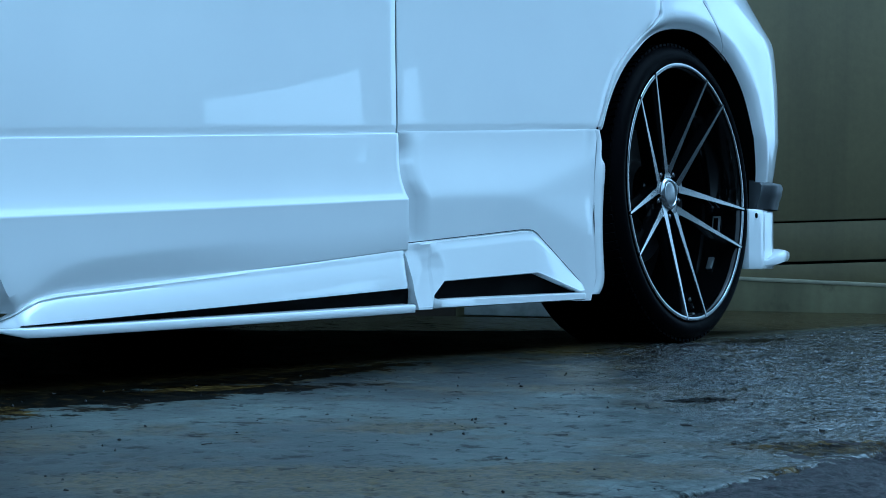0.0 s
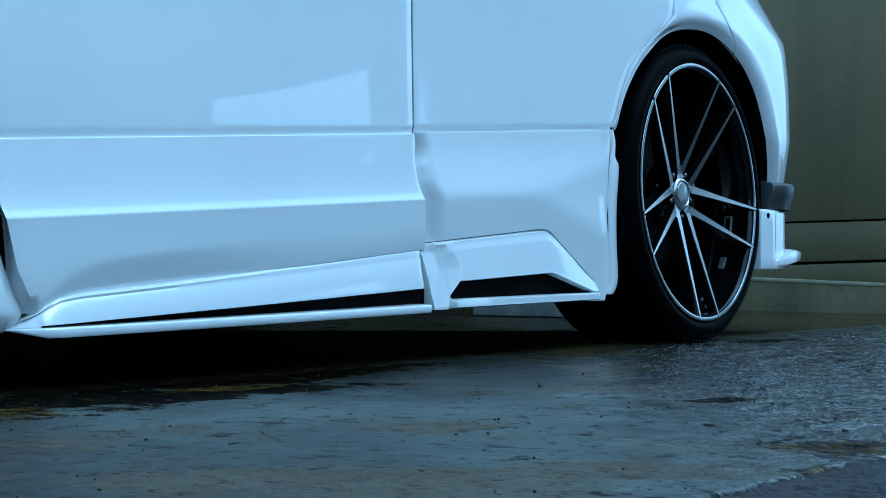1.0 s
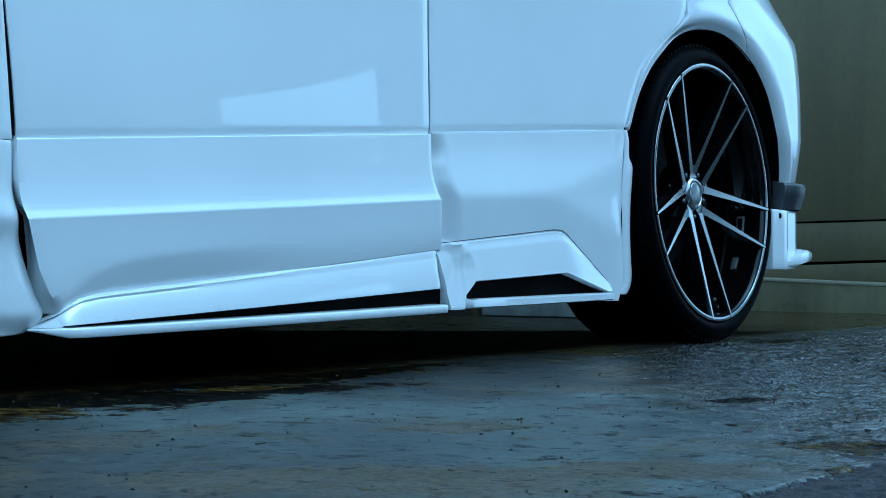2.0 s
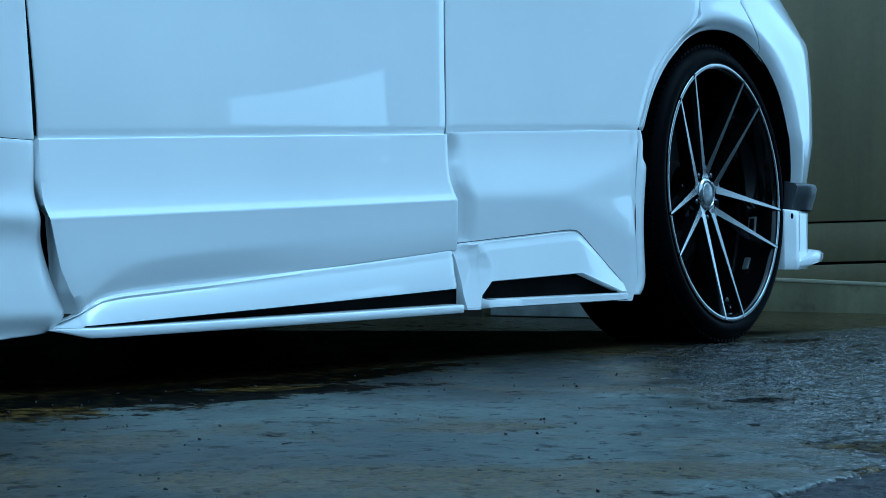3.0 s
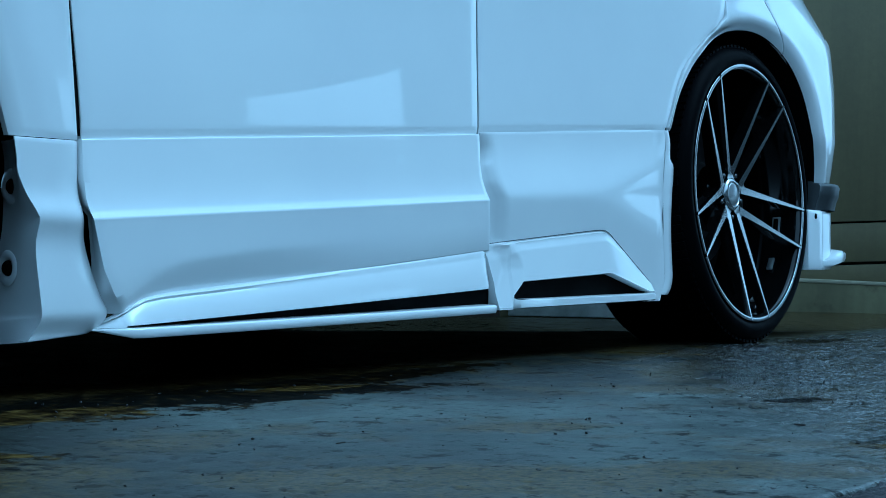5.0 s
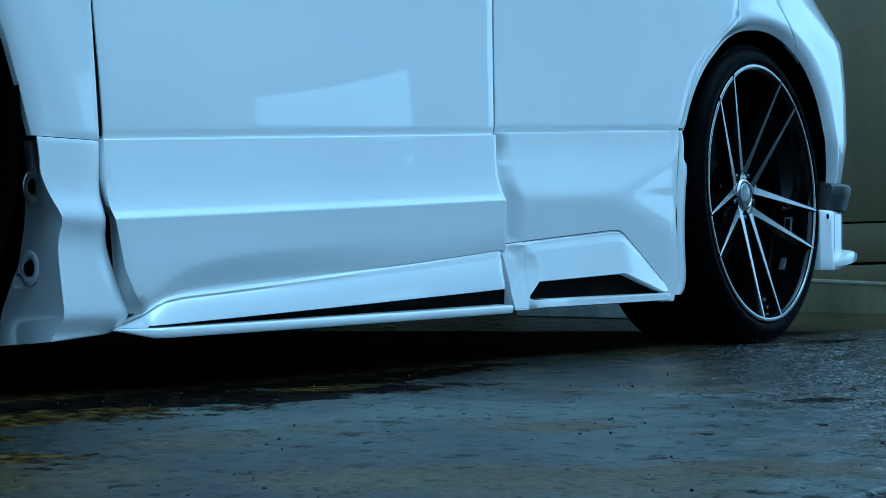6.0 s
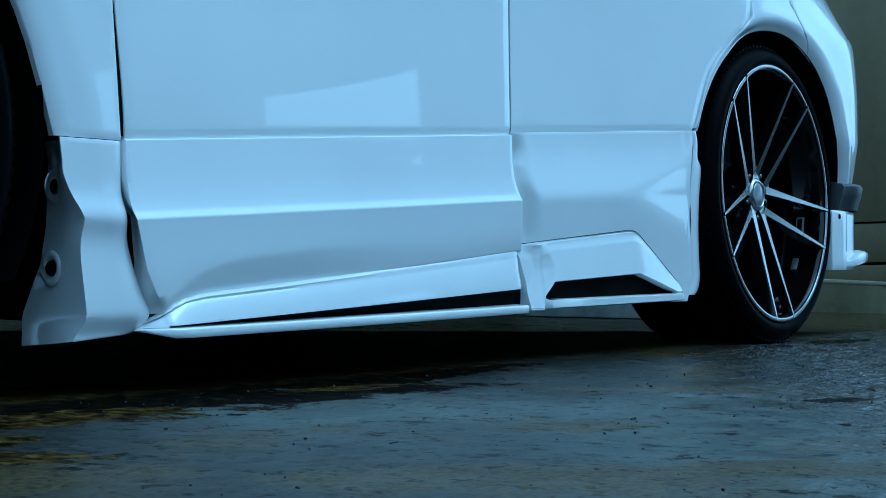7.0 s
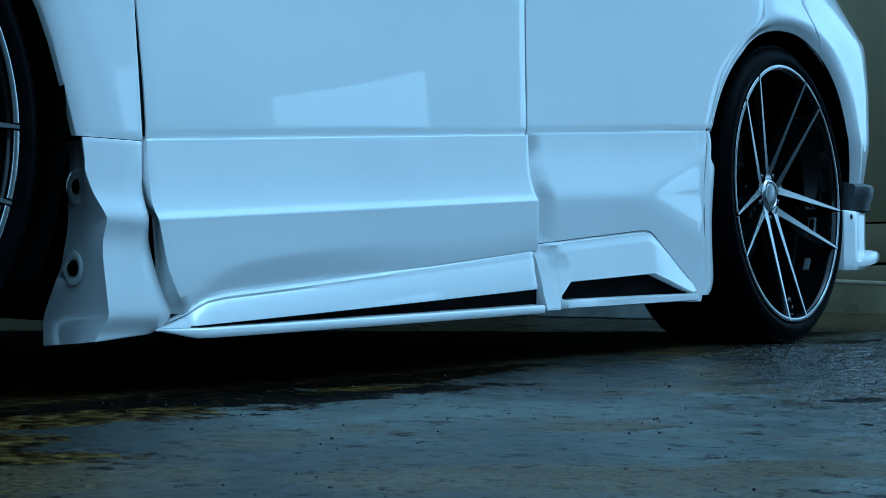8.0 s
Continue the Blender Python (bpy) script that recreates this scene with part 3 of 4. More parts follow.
def rear_cladding():
    P = []
    zb = [0.10, 0.221, 0.306, 0.336, 0.367, 0.398, 0.43]
    xb = [-1.082, -1.084, -1.093, -1.111, -1.118, -1.112, -1.114]
    for s in np.linspace(0, 1, 56):
        row = []
        for j in range(64):
            u = j / 63
            z0 = lerp(0.428, 0.11, s)
            x = lerp(at(z0, zb, xb), at(z0, [0.10, 0.152, 0.19, 0.243, 0.29, 0.335, 0.387, 0.424, 0.476], [-0.420, -0.3965, -0.4025, -0.410, -0.415, -0.414, -0.4095, -0.4055, -0.414]), u)
            z = lerp(line_z(x), 0.105, s)
            crease = at(z, [0.10, 0.129, 0.182, 0.252, 0.328, 0.40], [-0.485, -0.492, -0.527, -0.595, -0.704, -0.75])
            ridge = at(x, [-1.09, -0.40], [0.309, 0.345])
            ya = -0.001 + 0.27 * (z - ridge)
            yb = -0.001 + 0.085 * (ridge - z)
            yc = -0.0005 + 0.050 * (x - crease)
            k = 0.0016
            y = k * math.log(math.exp(ya / k) + math.exp(yb / k) + math.exp(yc / k))
            y = -0.006 * math.log(math.exp(-y / 0.006) + math.exp(-0.0225 / 0.006))
            y = lerp(y, 0.0135, smoothstep(-0.450, -0.408, x))
            # hidden behind the pod it steps back
            pod_top = at(x, [-1.114, -0.694, -0.66, -0.474], [0.2205, 0.2525, 0.2470, 0.1460])
            y += 0.045 * smoothstep(0.004, 0.016, pod_top - z) * smoothstep(-0.468, -0.478, x)
            # front end draws in and meets the door gap
            e = x - at(z0, zb, xb)
            y += 0.024 * smoothstep(0.045, 0.0, e) * smoothstep(0.44, 0.37, z)
            row.append((x, y, z))
        P.append(row)
    sheet("lower_cladding", P, PAINT, rear_door, roll=(0.003, 0.01, 0.03, 0), tight=0.001)
    # narrow upright strip along the arch edge
    strip_o = spline([(-0.392, 0.476), (-0.381, 0.450), (-0.379, 0.414), (-0.357, 0.397), (-0.362, 0.330), (-0.363, 0.268), (-0.357, 0.20), (-0.350, 0.151), (-0.360, 0.128), (-0.374, 0.118)], 40)
    strip_i = spline([(-0.4135, 0.474), (-0.406, 0.450), (-0.405, 0.424), (-0.409, 0.387), (-0.4135, 0.335), (-0.4145, 0.29), (-0.4095, 0.243), (-0.402, 0.19), (-0.396, 0.152), (-0.413, 0.119)], 40)
    P = []
    for (xo, zo), (xi, zi) in zip(strip_o, strip_i):
        P.append([(xi, 0.0135, zi), (lerp(xi, xo, 0.4), 0.0115, lerp(zi, zo, 0.4)), (lerp(xi, xo, 0.8), 0.013, lerp(zi, zo, 0.8)), (xo - 0.003, 0.018, zo), (xo, 0.024, zo)])
    sheet("arch_strip", P, PAINT, rear_door, "white edge strip of the rear arch", roll=(0.006, 0.02, 0.004, 0.05), tight=0.0015)
    P = []
    for k in np.linspace(0, 1, 12):
        z = lerp(0.318, 0.246, k)
        x = at(z, [0.24, 0.29, 0.335], [-0.4095, -0.4145, -0.4135])
        w = 0.0022 * math.sin(math.pi * k)
        P.append([(x - w, 0.0118, z), (x + w, 0.0118, z)])
    sheet("slit", P, BLACK, rear_door, "short black slit beside the arch strip", roll=(0, 0, 0, 0))


rear_cladding()


# side skirt under the front door
def side_skirt():
    skirt = new("side_skirt", None)
    skirt.parent = car
    tagged(skirt, "white side skirt with a long black slot")
    top_x = [-2.090, -2.058, -2.042, -2.022, -1.996, -1.956, -1.775, -1.497, -1.30, -1.118, -1.096]
    top_z = [0.0945, 0.1005, 0.109, 0.1215, 0.1340, 0.1405, 0.1545, 0.1780, 0.1945, 0.2105, 0.2125]

    def rows(x):
        u = (x + 2.035) / (2.035 - 1.095)
        st = lerp(0.0958, 0.1395, max(0, u))
        sb = lerp(0.0945, 0.1110, max(0, u))
        return at(x, top_x, top_z), st, sb, lerp(0.0815, 0.0975, u)

    xs = list(np.linspace(-2.084, -2.0345, 14)) + list(np.linspace(-2.0335, -1.96, 12)) + list(np.linspace(-1.94, -1.13, 30)) + [-1.12, -1.112, -1.105, -1.100, -1.097]
    face, slot, lip = [], [], []
    for x in xs:
        t, st, sb, bt = rows(x)
        e = smoothstep(-1.125, -1.095, x)
        n = smoothstep(-1.99, -2.058, x)
        st2 = lerp(0.0935, 0.1100, (x + 2.035) / 0.94) - 0.0005 if x < -2.034 else st
        h = max(0.002, t - st2)
        yo = 0.05 * smoothstep(-2.02, -2.095, x) + 0.016 * e * e - door_bulge(x)
        c = min(1.0, max(0.0, h - 0.002) / 0.035)
        face.append([(x, 0.010 + 0.016 * c + yo, t + 0.0015 * c), (x, -0.002 + 0.012 * c + yo, t), (x, 0.0065 + yo, t - 0.08 * h), (x, 0.0075 + yo, t - 0.17 * h), (x, 0.005 + yo, t - 0.24 * h),
                     (x, 0.002 + yo, t - 0.55 * h), (x, -0.004 + yo, t - 0.9 * h), (x, -0.004 + yo, st2 + 0.001), (x, 0.000 + yo, st2), (x, 0.03 + yo, st2)])
        ys = yo - 0.016 * e * e
        slot.append([(x, 0.016 + ys, st + 0.004), (x, 0.018 + ys, lerp(st, sb, 0.6)), (x, 0.020 + ys, sb - 0.004)])
    for x in (-1.09, -1.08, -1.07, -1.055):
        st, sb = rows(x)[1:3]
        slot.append([(x, 0.016, st + 0.004), (x, 0.018, lerp(st, sb, 0.6)), (x, 0.020, sb - 0.004)])
    face = np.array(face).transpose(1, 0, 2)
    sheet("skirt_face", face, PAINT, skirt, roll=(0, 0, 0.0, 0.03), tight=0.002)
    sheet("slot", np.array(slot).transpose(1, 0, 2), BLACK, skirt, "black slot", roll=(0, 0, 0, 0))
    lx = [-2.085, -2.060, -2.03, -2.0] + list(np.linspace(-1.95, -1.10, 24))
    for x in lx:
        u = (x + 2.035) / 0.94
        n = smoothstep(-2.022, -2.085, x)
        tz = lerp(0.0935, 0.1100, u)
        bz = lerp(0.0790, 0.0950, u) + 0.013 * n
        y = -0.012 + 0.05 * n - door_bulge(x)
        lip.append([(x, y + 0.05, tz + 0.001), (x, y + 0.004, tz), (x, y + 0.001, tz - 0.001), (x, y, tz - 0.003), (x, y + 0.0005, bz + 0.002), (x, y + 0.002, bz), (x, y + 0.12, bz + 0.004)])
    sheet("lip", np.array(lip).transpose(1, 0, 2), PAINT, skirt, roll=(0, 0, 0.02, 0.03), tight=0.001)


side_skirt()


def skirt_pod():
    pod = new("skirt_pod", None)
    pod.parent = car
    tagged(pod, "white faceted rear skirt end with a black vent")
    tx = [-1.114, -0.72, -0.694, -0.672, -0.655, -0.474]
    tz = [0.2205, 0.2515, 0.2525, 0.2510, 0.2440, 0.1460]

    def rows(x):
        t = at(x, tx, tz)
        st = at(x, [-1.040, -1.038, -1.034, -1.006, -0.676, -0.668, -0.497], [0.1225, 0.1245, 0.1280, 0.1515, 0.1660, 0.1655, 0.1265])
        sb = at(x, [-1.040, -1.036, -1.028, -1.015, -0.497], [0.1225, 0.1205, 0.1185, 0.1178, 0.1235])
        bt = at(x, [-1.085, -0.472], [0.1000, 0.1085])
        if x < -1.0375:
            st = sb = bt + 0.0015
        return t, max(st, sb), sb, bt

    xs = [-1.116, -1.112] + list(np.linspace(-1.108, -1.042, 23)) + list(np.linspace(-1.037, -0.99, 16)) + list(np.linspace(-0.96, -0.70, 14)) + [-0.684, -0.676, -0.668, -0.655, -0.62, -0.57, -0.53, -0.505, -0.497, -0.485, -0.474]
    face, vent, low = [], [], []
    def py(x, z):
        # a broad front facet turns towards the front wheel
        xb = at(z, [0.10, 0.121, 0.150, 0.176, 0.195, 0.213, 0.222], [-1.054, -1.036, -1.015, -1.000, -1.008, -1.030, -1.048])
        d = xb - x
        return -0.002 + 0.17 * 0.0014 * math.log(1 + math.exp(min(40.0, d / 0.0014))) + 0.004 * smoothstep(-0.62, -0.474, x)

    for x in xs:
        t, st, sb, bt = rows(x)
        h = t - st
        proud = at(x, [-1.03, -0.93], [-0.008, -0.0105])
        prof = [(0.024, t + 0.0005), (0.008, t), (0.004, t - 0.04 * h), (0.0042, t - 0.11 * h), (0.0, t - 0.20 * h), *[(-0.010 * (k - 0.2), t - k * h) for k in np.linspace(0.27, 0.93, 14)], (-0.008, st + 0.0015), (-0.006, st), (0.03, st + 0.001)]
        front = lambda z: max(x, at(z, [0.10, 0.15, 0.2205], [-1.080, -1.088, -1.116]))
        face.append([(front(z), py(front(z), z) + o, z) for o, z in prof])
        vent.append([(x, py(x, z) + o, z) for o, z in ((0.016, st + 0.003), (0.018, (st + sb) / 2), (0.020, sb - 0.003))])
        low.append([(front(z), py(front(z), z) + o, z) for o, z in ((0.03, sb + 0.0005), (-0.008, sb), (proud, sb - 0.002), (proud, bt + 0.002), (-0.006, bt), (0.12, bt + 0.004))])
    # a dark cord drawn in place of the shadow gap round the pod
    rope = []
    for x in [-1.106] + list(np.linspace(-1.08, -0.72, 12)) + [-0.70, -0.688, -0.674, -0.664, -0.655] + list(np.linspace(-0.63, -0.478, 8)):
        rope.append((x, at(x, [-1.1, -0.69, -0.655, -0.474], [0.0030, 0.0035, 0.0045, 0.0085]), at(x, tx, tz) + 0.0016))
    tube("seam", rope, 0.0009, GREY_PLASTIC, pod, "thin dark seam where the pod meets the cladding")
    sheet("pod_face", np.array(face).transpose(1, 0, 2), PAINT, pod, roll=(0, 0, 0.03, 0.02), tight=0.001)
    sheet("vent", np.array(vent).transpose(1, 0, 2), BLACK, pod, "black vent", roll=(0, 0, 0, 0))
    sheet("lip", np.array(low).transpose(1, 0, 2), PAINT, pod, roll=(0, 0, 0.03, 0.03), tight=0.001)


skirt_pod()


# panels round the arches
ARCH_TH = [4.0, 9.7, 18.2, 25.0, 33.0, 40.0, 53.0, 72.0, 92.0, 111.0, 123.0, 140.0, 160.0, 166.0]
ARCH_R = [0.4285, 0.420, 0.406, 0.401, 0.404, 0.407, 0.408, 0.398, 0.386, 0.381, 0.380, 0.382, 0.388, 0.392]


def arch_r(deg):
    return at(deg, ARCH_TH, ARCH_R)


def around(name, a0, a1, outer, n, material, parent, label, depth, roll_end=0.0, ks=(0, 0.05, 0.14, 0.3, 0.5, 0.75, 1)):
    """A skin between the rear arch and an outer border, swept by angle about the axle."""
    P = []
    for q in np.linspace(0, 1, n):
        a = lerp(a0, a1, q)
        ri = arch_r(a)
        ro = outer(a)
        row = []
        for k in ks:
            r = lerp(ri, max(ro, ri + 0.004), k)
            bend = at(r, [0.37, 0.376, 0.400, 0.411, 0.435, 0.477, 0.60], [0, 0, -1.2, -1.2, 8.6, 16.0, 24.0])
            turn = a + bend * ((q if a0 > 100 else 1 - q) ** 5)
            c, s = math.cos(radians(turn)), math.sin(radians(turn))
            x, z = r * c, AXLE + r * s
            y = skin_y(x, z) - 0.006 * smoothstep(0.06, 0.0, abs(r - ri - 0.022)) + (0.006 + 0.014 * smoothstep(128, 104, a)) * smoothstep(0.030, 0.0, r - ri)
            row.append((x, y + depth, z))
        P.append(row)
    return sheet(name, np.array(P).transpose(1, 0, 2), material, parent, label, roll=(0.005, 0.02, 0.007, 0.007), tight=0.002)


def ray_to(a, bx=None, bz=None):
    c, s = math.cos(radians(a)), math.sin(radians(a))
    r = 9.0
    if bx is not None and c * bx > 0:
        r = min(r, bx / c)
    if bz is not None and s > 0.05:
        r = min(r, (bz - AXLE) / s)
    return r


def quarter_outer(a):
    # shut line of the door, then the belt
    best = ray_to(a, None, BELT)
    for z in np.linspace(0.478, BELT, 160):
        x = at(z, *SHUT) + 0.002
        aa = math.degrees(math.atan2(z - AXLE, x))
        if abs(aa - a) < 0.6:
            best = min(best, math.hypot(x, z - AXLE))
    return best


PARTING = 60.5
quarter_panel = around("quarter_panel", 161.0, PARTING + 0.35, quarter_outer, 80, PAINT, car, "white rear quarter panel over the wheel", 0.0, ks=(0, 0.03, 0.06, 0.10, 0.14, 0.18, 0.23, 0.3, 0.38, 0.5, 0.75, 1))
bumper = around("rear_bumper", PARTING - 0.35, 4.5, lambda a: ray_to(a, 0.72, BELT), 50, PAINT, car, "white rear bumper corner", 0.0,
                ks=(0, 0.04, 0.08, 0.12, 0.18, 0.24, 0.3, 0.38, 0.45, 0.6, 0.72, 0.82, 0.9, 0.96, 1))


def tail():
    """The rest of the tail: from the bumper corner across to the far side."""
    P = []
    for z in np.linspace(0.385, BELT, 24):
        row = []
        for x in np.linspace(0.705, 0.87, 10):
            row.append((x, skin_y(x, z), z))
        y0 = row[-1][1]
        row += [(0.90, lerp(y0, 0.9, 0.15), z), (0.925, lerp(y0, 0.9, 0.45), z), (0.93, 0.9, z), (0.925, 1.8 - lerp(y0, 0.9, 0.45), z), (0.90, 1.8 - lerp(y0, 0.9, 0.15), z)]
        row += [(x, 1.8 - skin_y(x, z), z) for x in np.linspace(0.87, 0.30, 12)]
        P.append(row)
    sheet("tail_skin", P, PAINT, bumper, roll=(0, 0.02, 0, 0))


tail()


def rear_spat():
    """Dark valance under the bumper and the white corner spat with its lip."""
    P = []
    for z, o in ((0.397, 0.045), (0.392, 0.012), (0.384, 0.007), (0.36, 0.010), (0.345, 0.016), (0.325, 0.02)):
        row = [(0.40, 0.16, z), (0.405, 0.06, z), (0.41, 0.02, z)]
        row += [(x, skin_y(x, 0.5) + o - 0.022 * smoothstep(0.43, 0.47, x), z) for x in np.linspace(0.415, 0.80, 20)]
        row += [(0.88, 0.5, z), (0.885, 0.9, z)]
        P.append(row)
    sheet("valance", P, GREY_PLASTIC, bumper, "dark grey lower valance", roll=(0, 0, 0.0, 0))
    spat = new("rear_spat", None)
    spat.parent = car
    tagged(spat, "white rear corner spat with a flat lip")
    # wall of the spat: side face, rounded corner, then back along the tail
    plan_pts = [(0.325, 0.05), (0.327, 0.012), (0.332, -0.004), (0.345, -0.008), (0.39, -0.008), (0.412, -0.0078), (0.4195, -0.004), (0.44, 0.001), (0.505, 0.012), (0.527, 0.017), (0.542, 0.034), (0.558, 0.062), (0.60, 0.16), (0.70, 0.34), (0.82, 0.6), (0.85, 0.9)]
    P = []
    for z, o in ((0.324, 0.02), (0.3225, 0.004), (0.319, 0.001), (0.31, 0.0), (0.26, -0.001), (0.20, -0.003), (0.176, -0.004), (0.172, -0.002), (0.170, 0.06)):
        P.append([(x + (-0.004 if o > 0.003 else 0), y + o, z) for x, y in plan_pts])
    sheet("spat_wall", P, PAINT, spat, roll=(0, 0, 0, 0))
    lip_in = [(0.418, 0.002), (0.52, 0.018), (0.556, 0.065), (0.60, 0.17), (0.70, 0.34), (0.80, 0.60), (0.83, 0.9)]
    lip_out = [(0.4185, -0.003), (0.530, -0.006), (0.612, 0.012), (0.690, 0.052), (0.80, 0.22), (0.92, 0.55), (0.95, 0.9)]
    I, O = spline(lip_in, 30), spline(lip_out, 30)
    P = []
    for k, z, d in ((0.0, 0.222, 0), (0.6, 0.220, 0), (0.92, 0.217, 0), (1.0, 0.210, 0), (1.0, 0.196, 0), (0.96, 0.188, 0), (0.0, 0.172, 0)):
        row = []
        for i, o in zip(I, O):
            sl = smoothstep(0.44, 0.60, o[0])
            zz = lerp(0.171 + (z - 0.172) * 0.55, z + 0.004, sl)
            row.append((lerp(i[0], o[0], k), lerp(i[1], o[1], k), zz))
        P.append(row)
    sheet("lip", P, PAINT, spat, roll=(0, 0, 0, 0))
    v, f = lathe([(0.0, -0.001), (0.0068, -0.001), (0.0075, 0.004)], 16)
    mesh_part("screw_hole", [(x + 0.368, y - 0.0085, z + 0.307) for x, y, z in v], f, BLACK, spat, "black screw hole")


rear_spat()


def front_fender():
    """Fender behind the front wheel, with its cladding, flange and bolt tabs."""
    def edge(z):
        return at(z, [0.354, 0.416, 0.472, 0.52, 0.60, 0.68, 0.742], [-2.228, -2.250, -2.272, -2.296, -2.355, -2.44, -2.62])
    P = []
    for z in np.linspace(0.742, 0.354, 30):
        row = []
        for u in np.linspace(0, 1, 14):
            x = lerp(edge(z), at(z, *GAP_F) - 0.0035, u)
            row.append((x, 0.024 + 0.006 * smoothstep(0.02, 0.0, x - edge(z)) - 0.004 * smoothstep(0.0, 0.08, x - edge(z)) * smoothstep(0.16, 0.06, x - edge(z)), z))
        P.append(row)
    fender = sheet("front_fender", P, PAINT, car, "white front fender behind the wheel", roll=(0, 0.004, 0.010, 0.02), tight=0.002)
    P = []
    for z in np.linspace(BELT, 0.742, 10):
        P.append([(x, 0.024 + (0.12 * max(0, -2.9 - x)) ** 1.2 * 2 + 0.1 * max(0, z - 0.74), z) for x in np.linspace(-3.35, at(z, *GAP_F) - 0.0015, 24)])
    sheet("fender_top", P, PAINT, fender, roll=(0, 0, 0, 0.02))
    # cladding: side face
    L = spline([(-2.2285, 0.3525), (-2.223, 0.325), (-2.221, 0.307), (-2.210, 0.284), (-2.193, 0.253), (-2.188, 0.240), (-2.1875, 0.196), (-2.182, 0.15), (-2.177, 0.113), (-2.181, 0.096), (-2.190, 0.078)], 44)
    R = spline([(-2.1105, 0.353), (-2.1090, 0.32), (-2.1080, 0.289), (-2.1050, 0.262), (-2.1020, 0.243), (-2.093, 0.21), (-2.080, 0.173), (-2.064, 0.14), (-2.051, 0.118), (-2.055, 0.099), (-2.076, 0.086)], 44)
    P = []
    for (xl, zl), (xr, zr) in zip(L, R):
        row = []
        for u in (0, 0.08, 0.3, 0.55, 0.8, 0.93, 1):
            x, z = lerp(xl, xr, u), lerp(zl, zr, u)
            ridge = math.exp(-((z - 0.248) / 0.022) ** 2)
            y = 0.019 - 0.009 * ridge - 0.004 * smoothstep(0.24, 0.12, z) + 0.012 * smoothstep(0.118, 0.08, z)
            y += 0.006 * smoothstep(0.85, 1.0, u)
            row.append((x, y, z))
        P.append(row)
    sheet("lower_cladding", P, PAINT, fender, roll=(0.006, 0.02, 0.0, 0.03), tight=0.002)
    # flange that faces the wheel
    inner = spline([(0.112, 0.351), (0.106, 0.33), (0.104, 0.31), (0.105, 0.27), (0.106, 0.233), (0.112, 0.200), (0.116, 0.18), (0.126, 0.160), (0.148, 0.112), (0.150, 0.09), (0.150, 0.066)], 44)
    P = []
    for (xl, zl), (yi, zi) in zip(L, inner):
        ridge = math.exp(-((zl - 0.248) / 0.022) ** 2)
        y0 = 0.019 - 0.009 * ridge - 0.004 * smoothstep(0.24, 0.12, zl) + 0.012 * smoothstep(0.118, 0.08, zl)
        row = [(xl, y0, zl), (xl + 0.0005, y0 + 0.002, zl)]
        for k in (0.3, 0.6, 0.92, 1.0):
            row.append((lerp(xl, -2.170, min(1.0, k * 1.3)), lerp(y0, yi, k), lerp(zl, zi, k)))
        row.append((-2.160, yi + 0.001, zi))
        P.append(row)
    sheet("flange", P, PAINT, fender, roll=(0, 0, 0, 0))
    for y, z in ((0.083, 0.288), (0.088, 0.176)):
        v, f = lathe([(0.0250, 0.0035), (0.0240, 0.0018), (0.0150, 0.0020), (0.0120, 0.0045)], 28)
        mesh_part("bolt_tab", [(-2.179 + b, y + a * 0.8, z + c) for a, b, c in v], f, PAINT, fender, "round white bolt recess")
        v, f = lathe([(0.0, -0.003), (0.008, -0.003), (0.0105, 0.0), (0.011, 0.004)], 20)
        mesh_part("bolt", [(-2.177 + b, y + a * 0.8, z + c) for a, b, c in v], f, BLACK, fender, "black plastic bolt")


front_fender()


